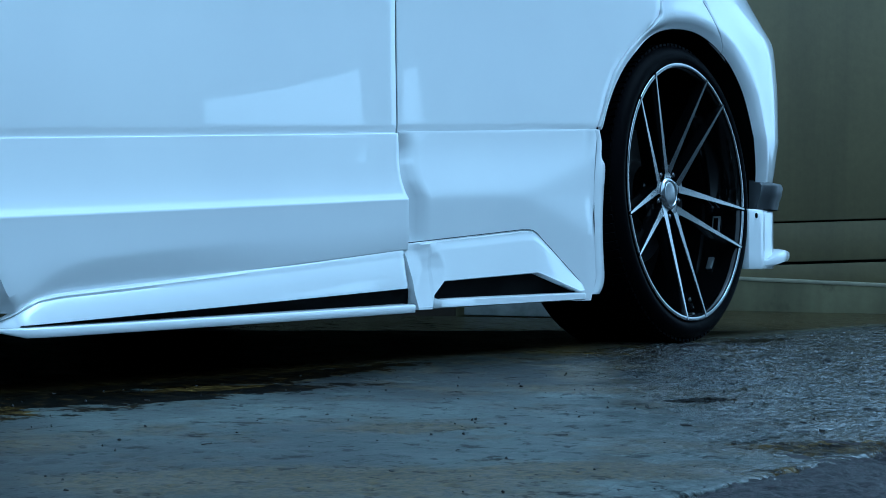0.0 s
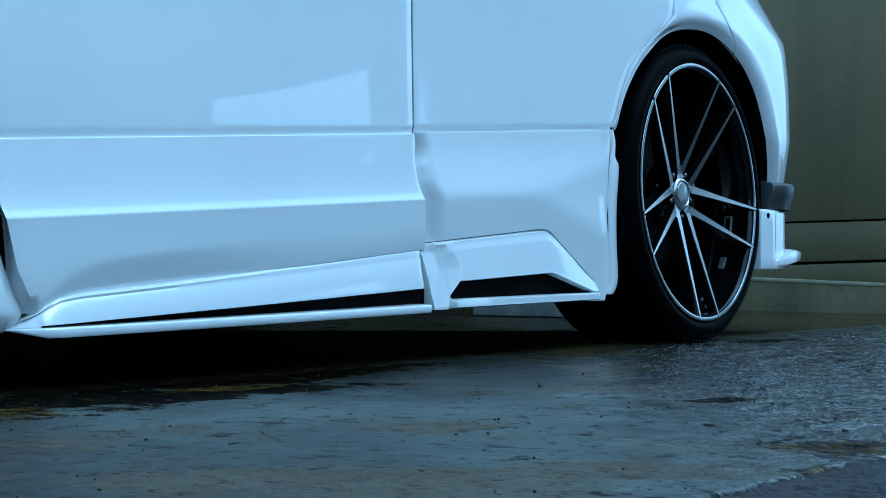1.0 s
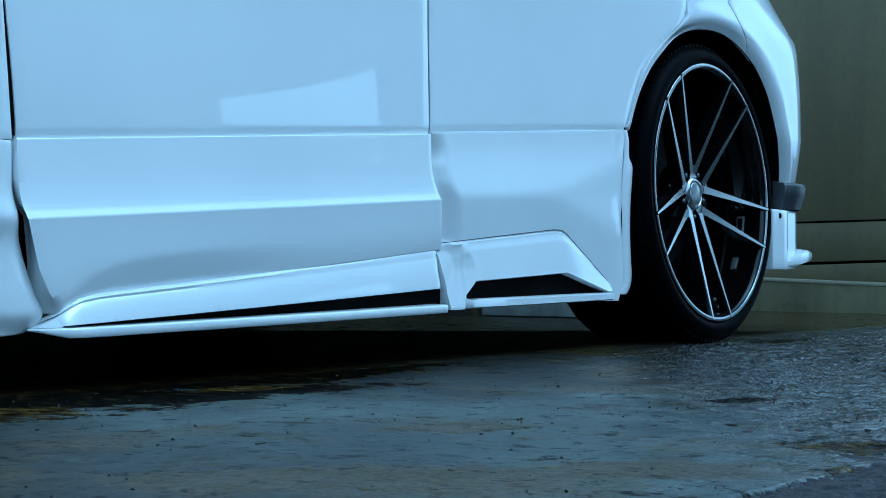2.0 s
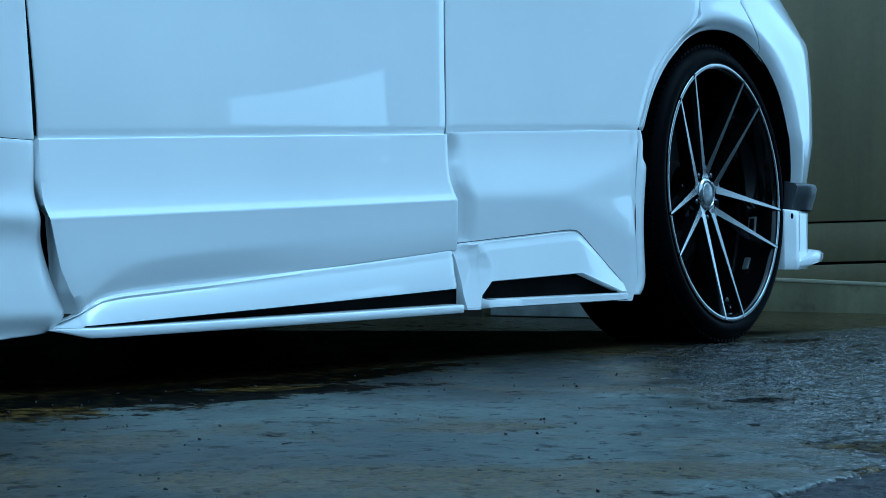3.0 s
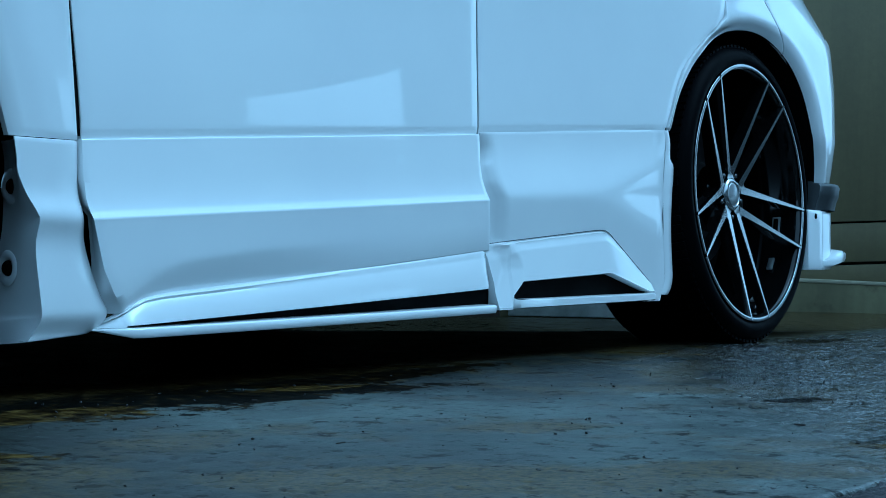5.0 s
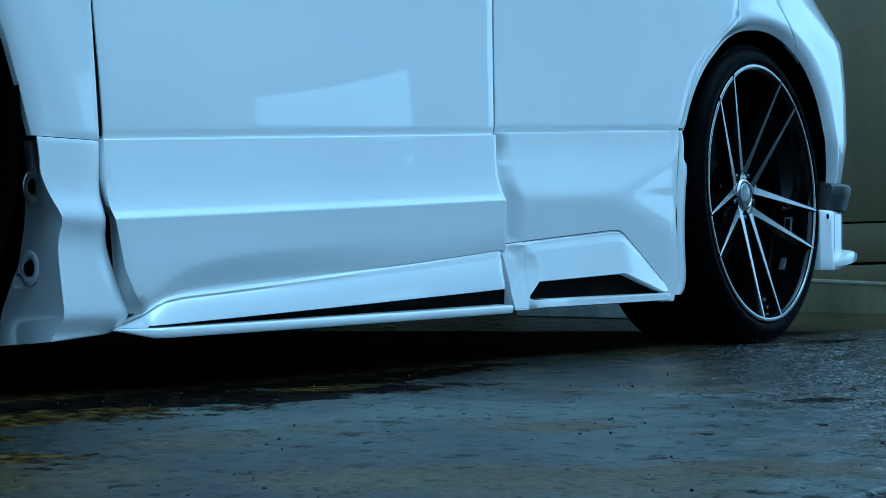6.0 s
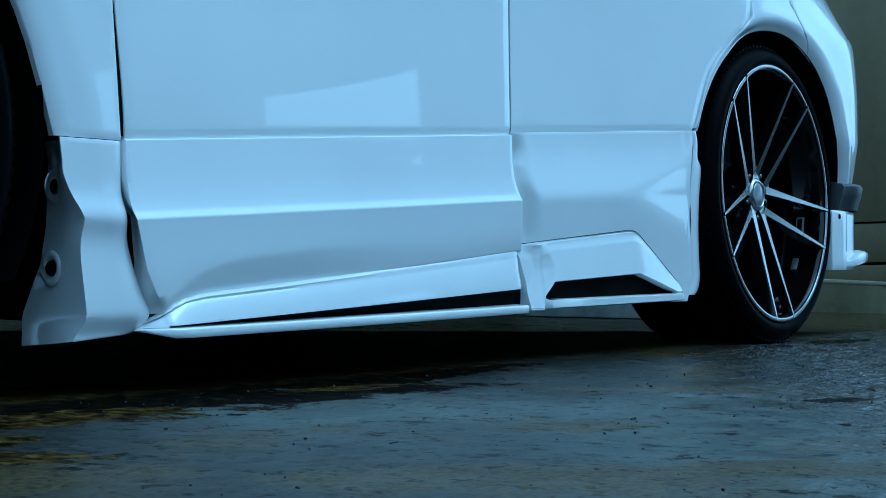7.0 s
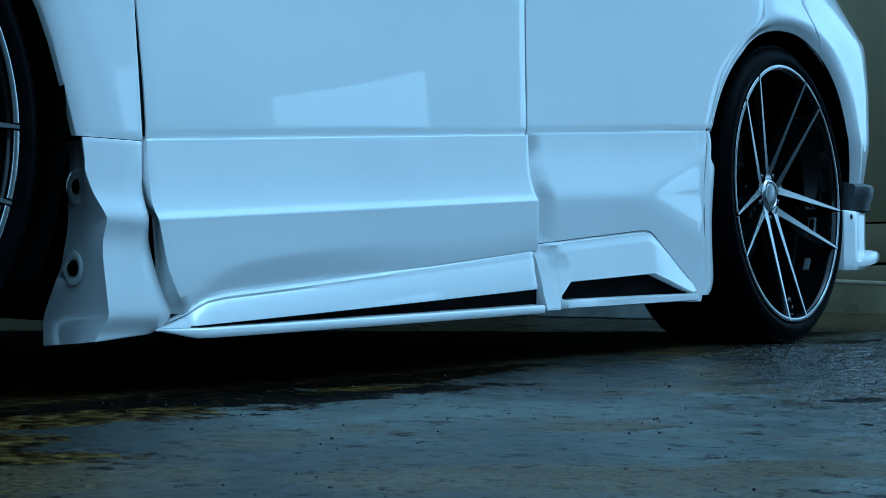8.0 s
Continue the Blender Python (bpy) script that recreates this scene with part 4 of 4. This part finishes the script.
def hidden_body():
    """Dark inner structure, floor pan, wheel wells, upper body and the far side."""
    # black blocks behind the panels, put there for the unlit inside
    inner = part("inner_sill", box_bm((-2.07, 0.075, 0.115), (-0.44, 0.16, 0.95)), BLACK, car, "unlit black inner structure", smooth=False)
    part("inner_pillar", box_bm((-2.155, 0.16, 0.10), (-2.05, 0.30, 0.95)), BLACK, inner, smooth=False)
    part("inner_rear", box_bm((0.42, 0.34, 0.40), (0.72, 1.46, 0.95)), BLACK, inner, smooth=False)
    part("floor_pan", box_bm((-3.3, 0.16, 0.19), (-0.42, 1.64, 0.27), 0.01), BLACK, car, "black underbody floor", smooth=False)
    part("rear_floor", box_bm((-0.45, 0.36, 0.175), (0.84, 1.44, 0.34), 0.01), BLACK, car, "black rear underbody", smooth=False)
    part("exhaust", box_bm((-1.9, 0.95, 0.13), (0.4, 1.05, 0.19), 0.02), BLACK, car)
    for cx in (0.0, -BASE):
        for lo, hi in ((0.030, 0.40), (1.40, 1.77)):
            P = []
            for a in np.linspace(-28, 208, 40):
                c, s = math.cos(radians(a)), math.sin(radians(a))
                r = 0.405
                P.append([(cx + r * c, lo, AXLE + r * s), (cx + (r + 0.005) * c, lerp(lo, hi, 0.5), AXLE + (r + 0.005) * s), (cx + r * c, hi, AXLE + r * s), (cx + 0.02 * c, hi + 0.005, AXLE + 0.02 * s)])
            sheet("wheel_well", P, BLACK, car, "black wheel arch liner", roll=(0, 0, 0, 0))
    P = []
    for a in np.linspace(4.5, 160.0, 70):
        row = []
        for dr, dy in ((-0.0005, 0.008), (0.0, 0.03), (0.004, 0.06), (0.008, 0.10)):
            r = arch_r(a) + dr
            c, s = math.cos(radians(a)), math.sin(radians(a))
            ri = arch_r(a)
            row.append((r * c, skin_y(ri * c, AXLE + ri * s) + 0.006 + dy, AXLE + r * s))
        P.append(row)
    sheet("arch_liner", P, BLACK, car, "black felt lining inside the rear arch", roll=(0, 0, 0, 0))
    # upper body from belt to roof
    P = []
    for x, hw, roof in ((-3.45, 0.55, 0.62), (-3.40, 0.72, 0.80), (-3.2, 0.82, 0.93), (-2.7, 0.855, 1.03), (-2.15, 0.865, 1.08), (-1.75, 0.80, 1.36), (-1.4, 0.76, 1.56), (-0.8, 0.74, 1.62), (-0.1, 0.74, 1.62), (0.4, 0.73, 1.57), (0.62, 0.74, 1.42), (0.80, 0.78, 1.10), (0.86, 0.80, 0.97)):
        z0 = min(BELT - 0.003, roof - 0.05)
        y0 = max(0.042, 0.9 - hw - 0.09)
        row = [(x, y0, z0), (x, lerp(y0, 0.9 - hw, 0.3), lerp(z0, roof, 0.45)), (x, 0.9 - hw + 0.02, lerp(z0, roof, 0.85)), (x, 0.9 - hw + 0.10, roof - 0.008), (x, 0.6, roof), (x, 1.2, roof), (x, 0.9 + hw - 0.10, roof - 0.008), (x, 0.9 + hw - 0.02, lerp(z0, roof, 0.85)), (x, 1.8 - lerp(y0, 0.9 - hw, 0.3), lerp(z0, roof, 0.45)), (x, 1.8 - y0, z0)]
        P.append(row)
    upper = sheet("upper_body", P, PAINT, car, "white bonnet, pillars and roof", roll=(0, 0, 0, 0))
    for far in (0, 1):
        for pts in ([(-1.72, 1.02), (-1.13, 1.02), (-1.13, 1.46), (-1.46, 1.44)], [(-1.08, 1.02), (-0.12, 1.02), (-0.20, 1.46), (-1.08, 1.46)], [(-0.07, 1.03), (0.50, 1.12), (0.30, 1.42), (-0.15, 1.45)]):
            v = []
            for d in (0.0, 0.03):
                for x, z in pts:
                    y = 0.075 + 0.20 * max(0, z - 1.0) - 0.012 + d
                    v.append((x, 1.8 - y if far else y, z))
            mesh_part("side_window", v, [(0, 1, 2, 3), (7, 6, 5, 4), (0, 4, 5, 1), (1, 5, 6, 2), (2, 6, 7, 3), (3, 7, 4, 0)], GLASS, upper, "dark side window", smooth=False)
    # nose and far side
    P = []
    for z in np.linspace(0.16, 0.93, 10):
        P.append([(-3.0, 0.03, z), (-3.2, 0.06, z), (-3.38, 0.2, z), (-3.47, 0.5, z), (-3.5, 0.9, z), (-3.47, 1.3, z), (-3.38, 1.6, z), (-3.2, 1.74, z), (-3.0, 1.77, z)])
    sheet("front_bumper", P, PAINT, car, "white front bumper", roll=(0, 0, 0, 0))
    P = []
    for z in np.linspace(0.11, BELT, 16):
        P.append([(x, 1.775 - 0.02 * math.cos((z - 0.6) * 3), z) for x in np.linspace(-2.22, -0.40, 12)])
    sheet("far_doors", P, PAINT, car, "white doors of the far side", roll=(0, 0, 0, 0))
    P = []
    for z in np.linspace(0.76, BELT, 5):
        P.append([(x, 1.775, z) for x in np.linspace(-3.2, 0.4, 20)])
    sheet("far_shoulder", P, PAINT, car, roll=(0, 0, 0, 0))


hidden_body()


def gap_strips():
    """Black strips set in the gaps between the panels, in place of their shade."""
    def gap_strip(name, pts, w, d, parent):
        P = [[(x - w, d + skin_y(x, max(z, 0.3)), z), (x + w, d + skin_y(x, max(z, 0.3)), z), (x + w, d + 0.03 + skin_y(x, max(z, 0.3)), z)] for x, z in pts]
        sheet(name, P, BLACK, parent, "black strip standing in for the gap's shade", roll=(0, 0, 0, 0))
    gap_strip("door_seal", [(at(z, *GAP_F) + 0.0015, z) for z in np.linspace(0.97, 0.36, 30)], 0.012, 0.003, front_door)
    gap_strip("door_seal", [(at(z, *GAP_F) + 0.0015, z) for z in np.linspace(0.36, 0.11, 20)], 0.014, 0.014, front_door)
    gap_strip("door_seal", [(-1.1195, z) for z in np.linspace(0.97, 0.43, 10)], 0.008, 0.003, rear_door)
    gap_strip("door_seal", [(x, z) for z, x in ((0.43, -1.118), (0.40, -1.117), (0.367, -1.121), (0.336, -1.116), (0.306, -1.102), (0.25, -1.095), (0.18, -1.090))], 0.009, 0.004, rear_door)
    P = []
    for z in np.linspace(0.97, 0.485, 50):
        x = at(z, *SHUT)
        P.append([(x - 0.009, skin_y(x, z) + 0.007, z + 0.003), (x + 0.009, skin_y(x, z) + 0.007, z - 0.003)])
    sheet("door_seal", P, BLACK, rear_door, "black strip standing in for the gap's shade", roll=(0, 0, 0, 0))


gap_strips()


# ---- wheels ----
RIM = 0.3035
TYRE = 0.3535


def make_wheel():
    """Concave five-V alloy wheel. Local y runs inwards, the rim's outer edge lies at y = 0."""
    w = new("wheel", None)
    w.parent = car
    prof = [(0.286, 0.275), (0.300, 0.285), (0.318, 0.287), (0.340, 0.279), (0.349, 0.266), (TYRE - 0.004, 0.245), (TYRE - 0.003, 0.13), (TYRE - 0.003, 0.10), (TYRE - 0.004, 0.040), (0.347, 0.022), (0.342, 0.012), (0.333, 0.004), (0.322, 0.0005), (0.311, 0.002), (0.3055, 0.007), (0.296, 0.014)]
    v, f = lathe(prof, 120)
    tyre = mesh_part("tyre", v, f, RUBBER, w, "low-profile black tyre", angle=40)
    bm = bmesh.new()
    n = 110
    for i in range(n):
        for k, (y0, y1, sh) in enumerate(((0.020, 0.052, 0.0), (0.060, 0.104, 0.35), (0.114, 0.158, 0.7), (0.168, 0.212, 0.2), (0.221, 0.256, 0.5))):
            a = 2 * math.pi * (i + sh) / n
            b = a + 2 * math.pi * 0.66 / n
            lo, hi = TYRE - 0.009, TYRE - (0.0 if k in (1, 2) else 0.0012)
            vs = []
            for y, t in ((y0, 0.0), (y1, 0.16)):
                for r in (lo, hi):
                    for q in (a, b):
                        qq = q + t * 2 * math.pi / n
                        vs.append(bm.verts.new((r * math.cos(qq), y, r * math.sin(qq))))
            for q in ((0, 1, 3, 2), (4, 6, 7, 5), (0, 2, 6, 4), (1, 5, 7, 3), (2, 3, 7, 6)):
                bm.faces.new([vs[x] for x in q])
    part("tread", bm, RUBBER, tyre, smooth=False)
    v, f = lathe([(0.3205, 0.0035), (0.3215, 0.0005), (0.3285, 0.0050), (0.3295, 0.0085)], 120)
    mesh_part("sidewall_band", v, f, RUBBER, tyre, "raised band on the sidewall", angle=30)
    # rim: bright flange and dark barrel
    # the bright flange is broken beside the tip of each spoke
    tips = sorted((vee + side * 26.6) % 360 for vee in (92.3, 20.3, -51.7, -123.7, 164.3) for side in (-1, 1))
    lip = [(0.2948, 0.0030), (0.2950, 0.0012), (0.2958, 0.0004), (0.2990, 0.0), (0.3026, 0.0004), (RIM + 0.0005, 0.0014), (RIM + 0.0008, 0.008)]
    for a0, a1 in zip(tips, tips[1:] + [tips[0] + 360]):
        P = []
        for q in np.linspace(a0 + 0.95, a1 - 0.95, max(4, int((a1 - a0) / 1.5))):
            c, sn = math.cos(radians(q)), math.sin(radians(q))
            P.append([(r * c, y, r * sn) for r, y in lip])
        sheet("rim_flange", P, MACHINED, w, "bright machined rim flange", roll=(0, 0, 0, 0))
    v, f = lathe([(0.2935, 0.012), (0.2940, 0.0050), (0.3030, 0.0045), (0.3045, 0.010)], 120)
    mesh_part("flange_seat", v, f, DARK_ALLOY, w, "gloss black seat of the flange", angle=40)
    v, f = lathe([(0.2935, 0.0060), (0.2920, 0.0075), (0.2895, 0.016), (0.2870, 0.045), (0.278, 0.075), (0.270, 0.10), (0.268, 0.16), (0.275, 0.25), (0.288, 0.277)], 96)
    mesh_part("barrel", v, f, DARK_ALLOY, w, "gloss black wheel barrel", angle=40)
    # spokes: each pair leaves the hub as one stem
    def blade(name, secs):
        m = len(secs[0])
        vs = [q for sec in secs for q in sec]
        fs = []
        for i in range(len(secs) - 1):
            for j in range(m):
                fs.append((i * m + j, i * m + (j + 1) % m, (i + 1) * m + (j + 1) % m, (i + 1) * m + j))
        fs += [tuple(range(m)), tuple(range(len(vs) - 1, len(vs) - 1 - m, -1))]
        ob = mesh_part(name, vs, fs, DARK_ALLOY, w, angle=18)
        ob.data.materials.append(MACHINED)
        for pl in ob.data.polygons:
            if pl.normal.y < -0.75:
                pl.material_index = 1

    def across(p, s, wd, yf, dep):
        return [p + s * q * wd + o * s + Vector((0, yf + dy * dep, 0)) for q, o, dy in ((-1, -0.0035, 1.0), (-1, -0.0012, 0.12), (-1, 0.0, 0.0), (1, 0.0, 0.0), (1, 0.0012, 0.12), (1, 0.0035, 1.0))]

    for vee in (92.3, 20.3, -51.7, -123.7, 164.3):
        av = radians(vee)
        out, side_dir = Vector((math.cos(av), 0, math.sin(av))), Vector((-math.sin(av), 0, math.cos(av)))
        blade("spoke_stem", [across(out * q, side_dir, wd, yf, 0.03) for q, wd, yf in ((0.034, 0.0190, 0.0542), (0.040, 0.0160, 0.0546), (0.046, 0.0142, 0.0545), (0.054, 0.0138, 0.0537), (0.062, 0.0146, 0.0521), (0.068, 0.0150, 0.0508))])
        for side in (-1, 1):
            a_tip = radians(vee + side * 26.6)
            root = out * 0.052 + side_dir * (side * 0.0062)
            tip = Vector((0.3022 * math.cos(a_tip), 0, 0.3022 * math.sin(a_tip)))
            d = (tip - root).normalized()
            s = Vector((-d.z, 0, d.x))
            secs = []
            for k in np.linspace(0, 1, 9):
                secs.append(across(root.lerp(tip, k), s, lerp(0.0094, 0.0024, k ** 0.8), 0.0532 - 0.0545 * k, lerp(0.034, 0.022, k)))
            blade("spoke", secs)
    # hub
    v, f = lathe([(0.0, 0.056), (0.0285, 0.056), (0.0290, 0.0495), (0.0305, 0.0482), (0.0340, 0.0488), (0.0385, 0.0522), (0.0405, 0.0555), (0.0410, 0.076)], 60)
    hub = mesh_part("hub", v, f, MACHINED, w, "machined hub face", angle=30)
    v, f = lathe([(0.040, 0.072), (0.050, 0.073), (0.066, 0.076), (0.074, 0.083), (0.076, 0.10)], 60)
    mesh_part("hub_back", v, f, DARK_ALLOY, w, "black hub pad", angle=40)
    v, f = lathe([(0.0, 0.0490), (0.012, 0.0491), (0.024, 0.0496), (0.0268, 0.0506), (0.0280, 0.054)], 48)
    mesh_part("centre_cap", v, f, CAP, w, "round brushed centre cap")
    for k in range(5):
        a = radians(128.3 - 72 * k)
        cx, cz = 0.0545 * math.cos(a), 0.0545 * math.sin(a)
        v, f = lathe([(0.0, 0.0535), (0.0045, 0.0538), (0.0062, 0.0555), (0.0066, 0.060), (0.0066, 0.066), (0.0085, 0.076)], 14)
        mesh_part("lug_nut", [(x + cx, y, z + cz) for x, y, z in v], f, LUG, w, "bright lug nut")
    # black disc added to hide the lit ground behind the spokes
    v, f = lathe([(0.0, 0.205), (0.262, 0.205), (0.264, 0.212), (0.0, 0.215)], 40)
    mesh_part("dust_shield", v, f, BLACK, w, "black backing disc, added to keep the wheel's inside dark")
    # brakes
    v, f = lathe([(0.07, 0.12), (0.074, 0.112), (0.085, 0.135), (0.095, 0.14), (0.158, 0.14), (0.160, 0.142), (0.160, 0.164), (0.08, 0.165)], 72)
    mesh_part("brake_disc", v, f, STEEL, w, "dull steel brake disc", angle=30)
    P = []
    for a in np.linspace(-38, 14, 12):
        c, s = math.cos(radians(a)), math.sin(radians(a))
        P.append([(r * c, y, r * s) for r, y in ((0.105, 0.132), (0.11, 0.108), (0.135, 0.100), (0.165, 0.102), (0.178, 0.112), (0.180, 0.185), (0.11, 0.185))])
    sheet("brake_caliper", P, CALIPER_BLACK, w, "dark brake caliper", roll=(0, 0, 0, 0))
    # balance weights stuck inside the barrel
    for ang, y, r0, hollow in ((-14.3, 0.062, 0.279, True), (-36.5, 0.062, 0.280, False), (-65.0, 0.063, 0.280, False)):
        turn_to = pose(0, 0, 0, 0, -ang, 0)
        wide, tall = (0.010, 0.021) if hollow else (0.0075, 0.017 if ang > -50 else 0.010)
        bm = box_bm((r0 - 0.006, y - wide, -tall), (r0, y + wide, tall), 0.0015)
        bmesh.ops.transform(bm, matrix=turn_to, verts=bm.verts)
        weight = part("balance_weight", bm, CALIPER, w, "bright balance weight stuck in the barrel")
        if hollow:
            bm = box_bm((r0 - 0.0072, y - 0.0062, -0.016), (r0 - 0.003, y + 0.0062, 0.016), 0.001)
            bmesh.ops.transform(bm, matrix=turn_to, verts=bm.verts)
            part("weight_face", bm, DARK_ALLOY, weight, "dark face of the weight")
    bm = box_bm((-0.07, 0.16, -0.05), (0.07, 0.9, 0.05), 0.01)
    part("knuckle", bm, BLACK, w)
    return w


wheel = make_wheel()
CAMBER, TOE = -4.24, 0.44
wheel.matrix_basis = pose(0.0124, 0, AXLE + 0.0043, CAMBER, 0, TOE)


def other_wheel(m):
    made = {}
    for o in (wheel, *wheel.children_recursive):
        made[o] = o.copy()
        scene.collection.objects.link(made[o])
        made[o].parent = made.get(o.parent, car)
    made[wheel].matrix_basis = m
    return made[wheel]


other_wheel(pose(-BASE + 0.012, 0.02, AXLE + 0.003, -2.5, 0, 0) @ pose(0, 0, 0, 0, -7.3, 0))
other_wheel(pose(0, 1.8, AXLE + 0.003, 4.5, 0, 180))
other_wheel(pose(-BASE, 1.78, AXLE + 0.003, 2.5, 0, 180))


# ---- loose grit on the apron ----
def debris():
    rnd = random.Random(4)
    verts, faces = [], []
    for i in range(1300):
        x, y = rnd.uniform(-3.0, 1.9), rnd.uniform(-1.12, 0.0)
        r = rnd.choice((0.0005, 0.0006, 0.0007, 0.0009, 0.0012, 0.0016, 0.0021)) if i % 40 else rnd.uniform(0.0022, 0.0034)
        m = pose(x, y, r * 0.2, rnd.uniform(0, 90), rnd.uniform(0, 90), rnd.uniform(0, 360)) @ Matrix.Diagonal((rnd.uniform(0.7, 1.6) * r, r, rnd.uniform(0.5, 0.9) * r, 1))
        k = len(verts)
        verts += [tuple(m @ Vector([c * rnd.uniform(0.8, 1.2) for c in v])) for v in ((1, 0, 0), (0, 1, 0), (-1, 0, 0), (0, -1, 0), (0.5, 0.5, 0.7), (-0.5, 0.5, 0.7), (-0.5, -0.5, 0.7), (0.5, -0.5, 0.7), (0, 0, -0.9))]
        faces += [(k, k + 1, k + 4), (k + 1, k + 5, k + 4), (k + 1, k + 2, k + 5), (k + 2, k + 6, k + 5), (k + 2, k + 3, k + 6), (k + 3, k + 7, k + 6), (k + 3, k, k + 7), (k, k + 4, k + 7), (k + 4, k + 5, k + 6, k + 7), (k + 1, k, k + 8), (k + 2, k + 1, k + 8), (k + 3, k + 2, k + 8), (k, k + 3, k + 8)]
    me = bpy.data.meshes.new("grit")
    me.from_pydata(verts, [], faces)
    me.materials.append(PEBBLE)
    tagged(new("grit", me), "scattered dark grit and crumbs on the concrete", "grit", kind="stuff")
    # bits of leaf and twig, lying flat
    verts, faces = [], []
    for _ in range(60):
        x, y = rnd.uniform(-3.0, 1.2), rnd.uniform(-1.12, -0.02)
        L, w, h = rnd.uniform(0.005, 0.022), rnd.uniform(0.0006, 0.0022), rnd.uniform(0.0002, 0.0006)
        a, bend = rnd.uniform(0, math.pi), rnd.uniform(-0.5, 0.5)
        k0 = len(verts)
        for i in range(4):
            t = i / 3 - 0.5
            ang = a + bend * t
            cx, cy = x + L * t * math.cos(ang), y + L * t * math.sin(ang)
            ww = w * (1 - 3.2 * t * t) * 0.5 + 0.0002
            nx, ny = -math.sin(ang) * ww, math.cos(ang) * ww
            z = 0.0006 + h * (0.4 + 0.6 * abs(math.sin(3 * t + bend)))
            verts += [(cx - nx, cy - ny, z - 0.002), (cx - nx * 0.6, cy - ny * 0.6, z + h), (cx + nx * 0.6, cy + ny * 0.6, z + h), (cx + nx, cy + ny, z - 0.002)]
        for i in range(3):
            q = k0 + 4 * i
            for j in range(3):
                faces.append((q + j, q + j + 1, q + j + 5, q + j + 4))
        faces += [(k0, k0 + 1, k0 + 2, k0 + 3), (k0 + 15, k0 + 14, k0 + 13, k0 + 12)]
    me = bpy.data.meshes.new("leaf_litter")
    me.from_pydata(verts, [], faces)
    me.materials.append(LITTER)
    tagged(new("leaf_litter", me), "dark wet scraps of leaf and twig on concrete", "litter", kind="stuff")


debris()
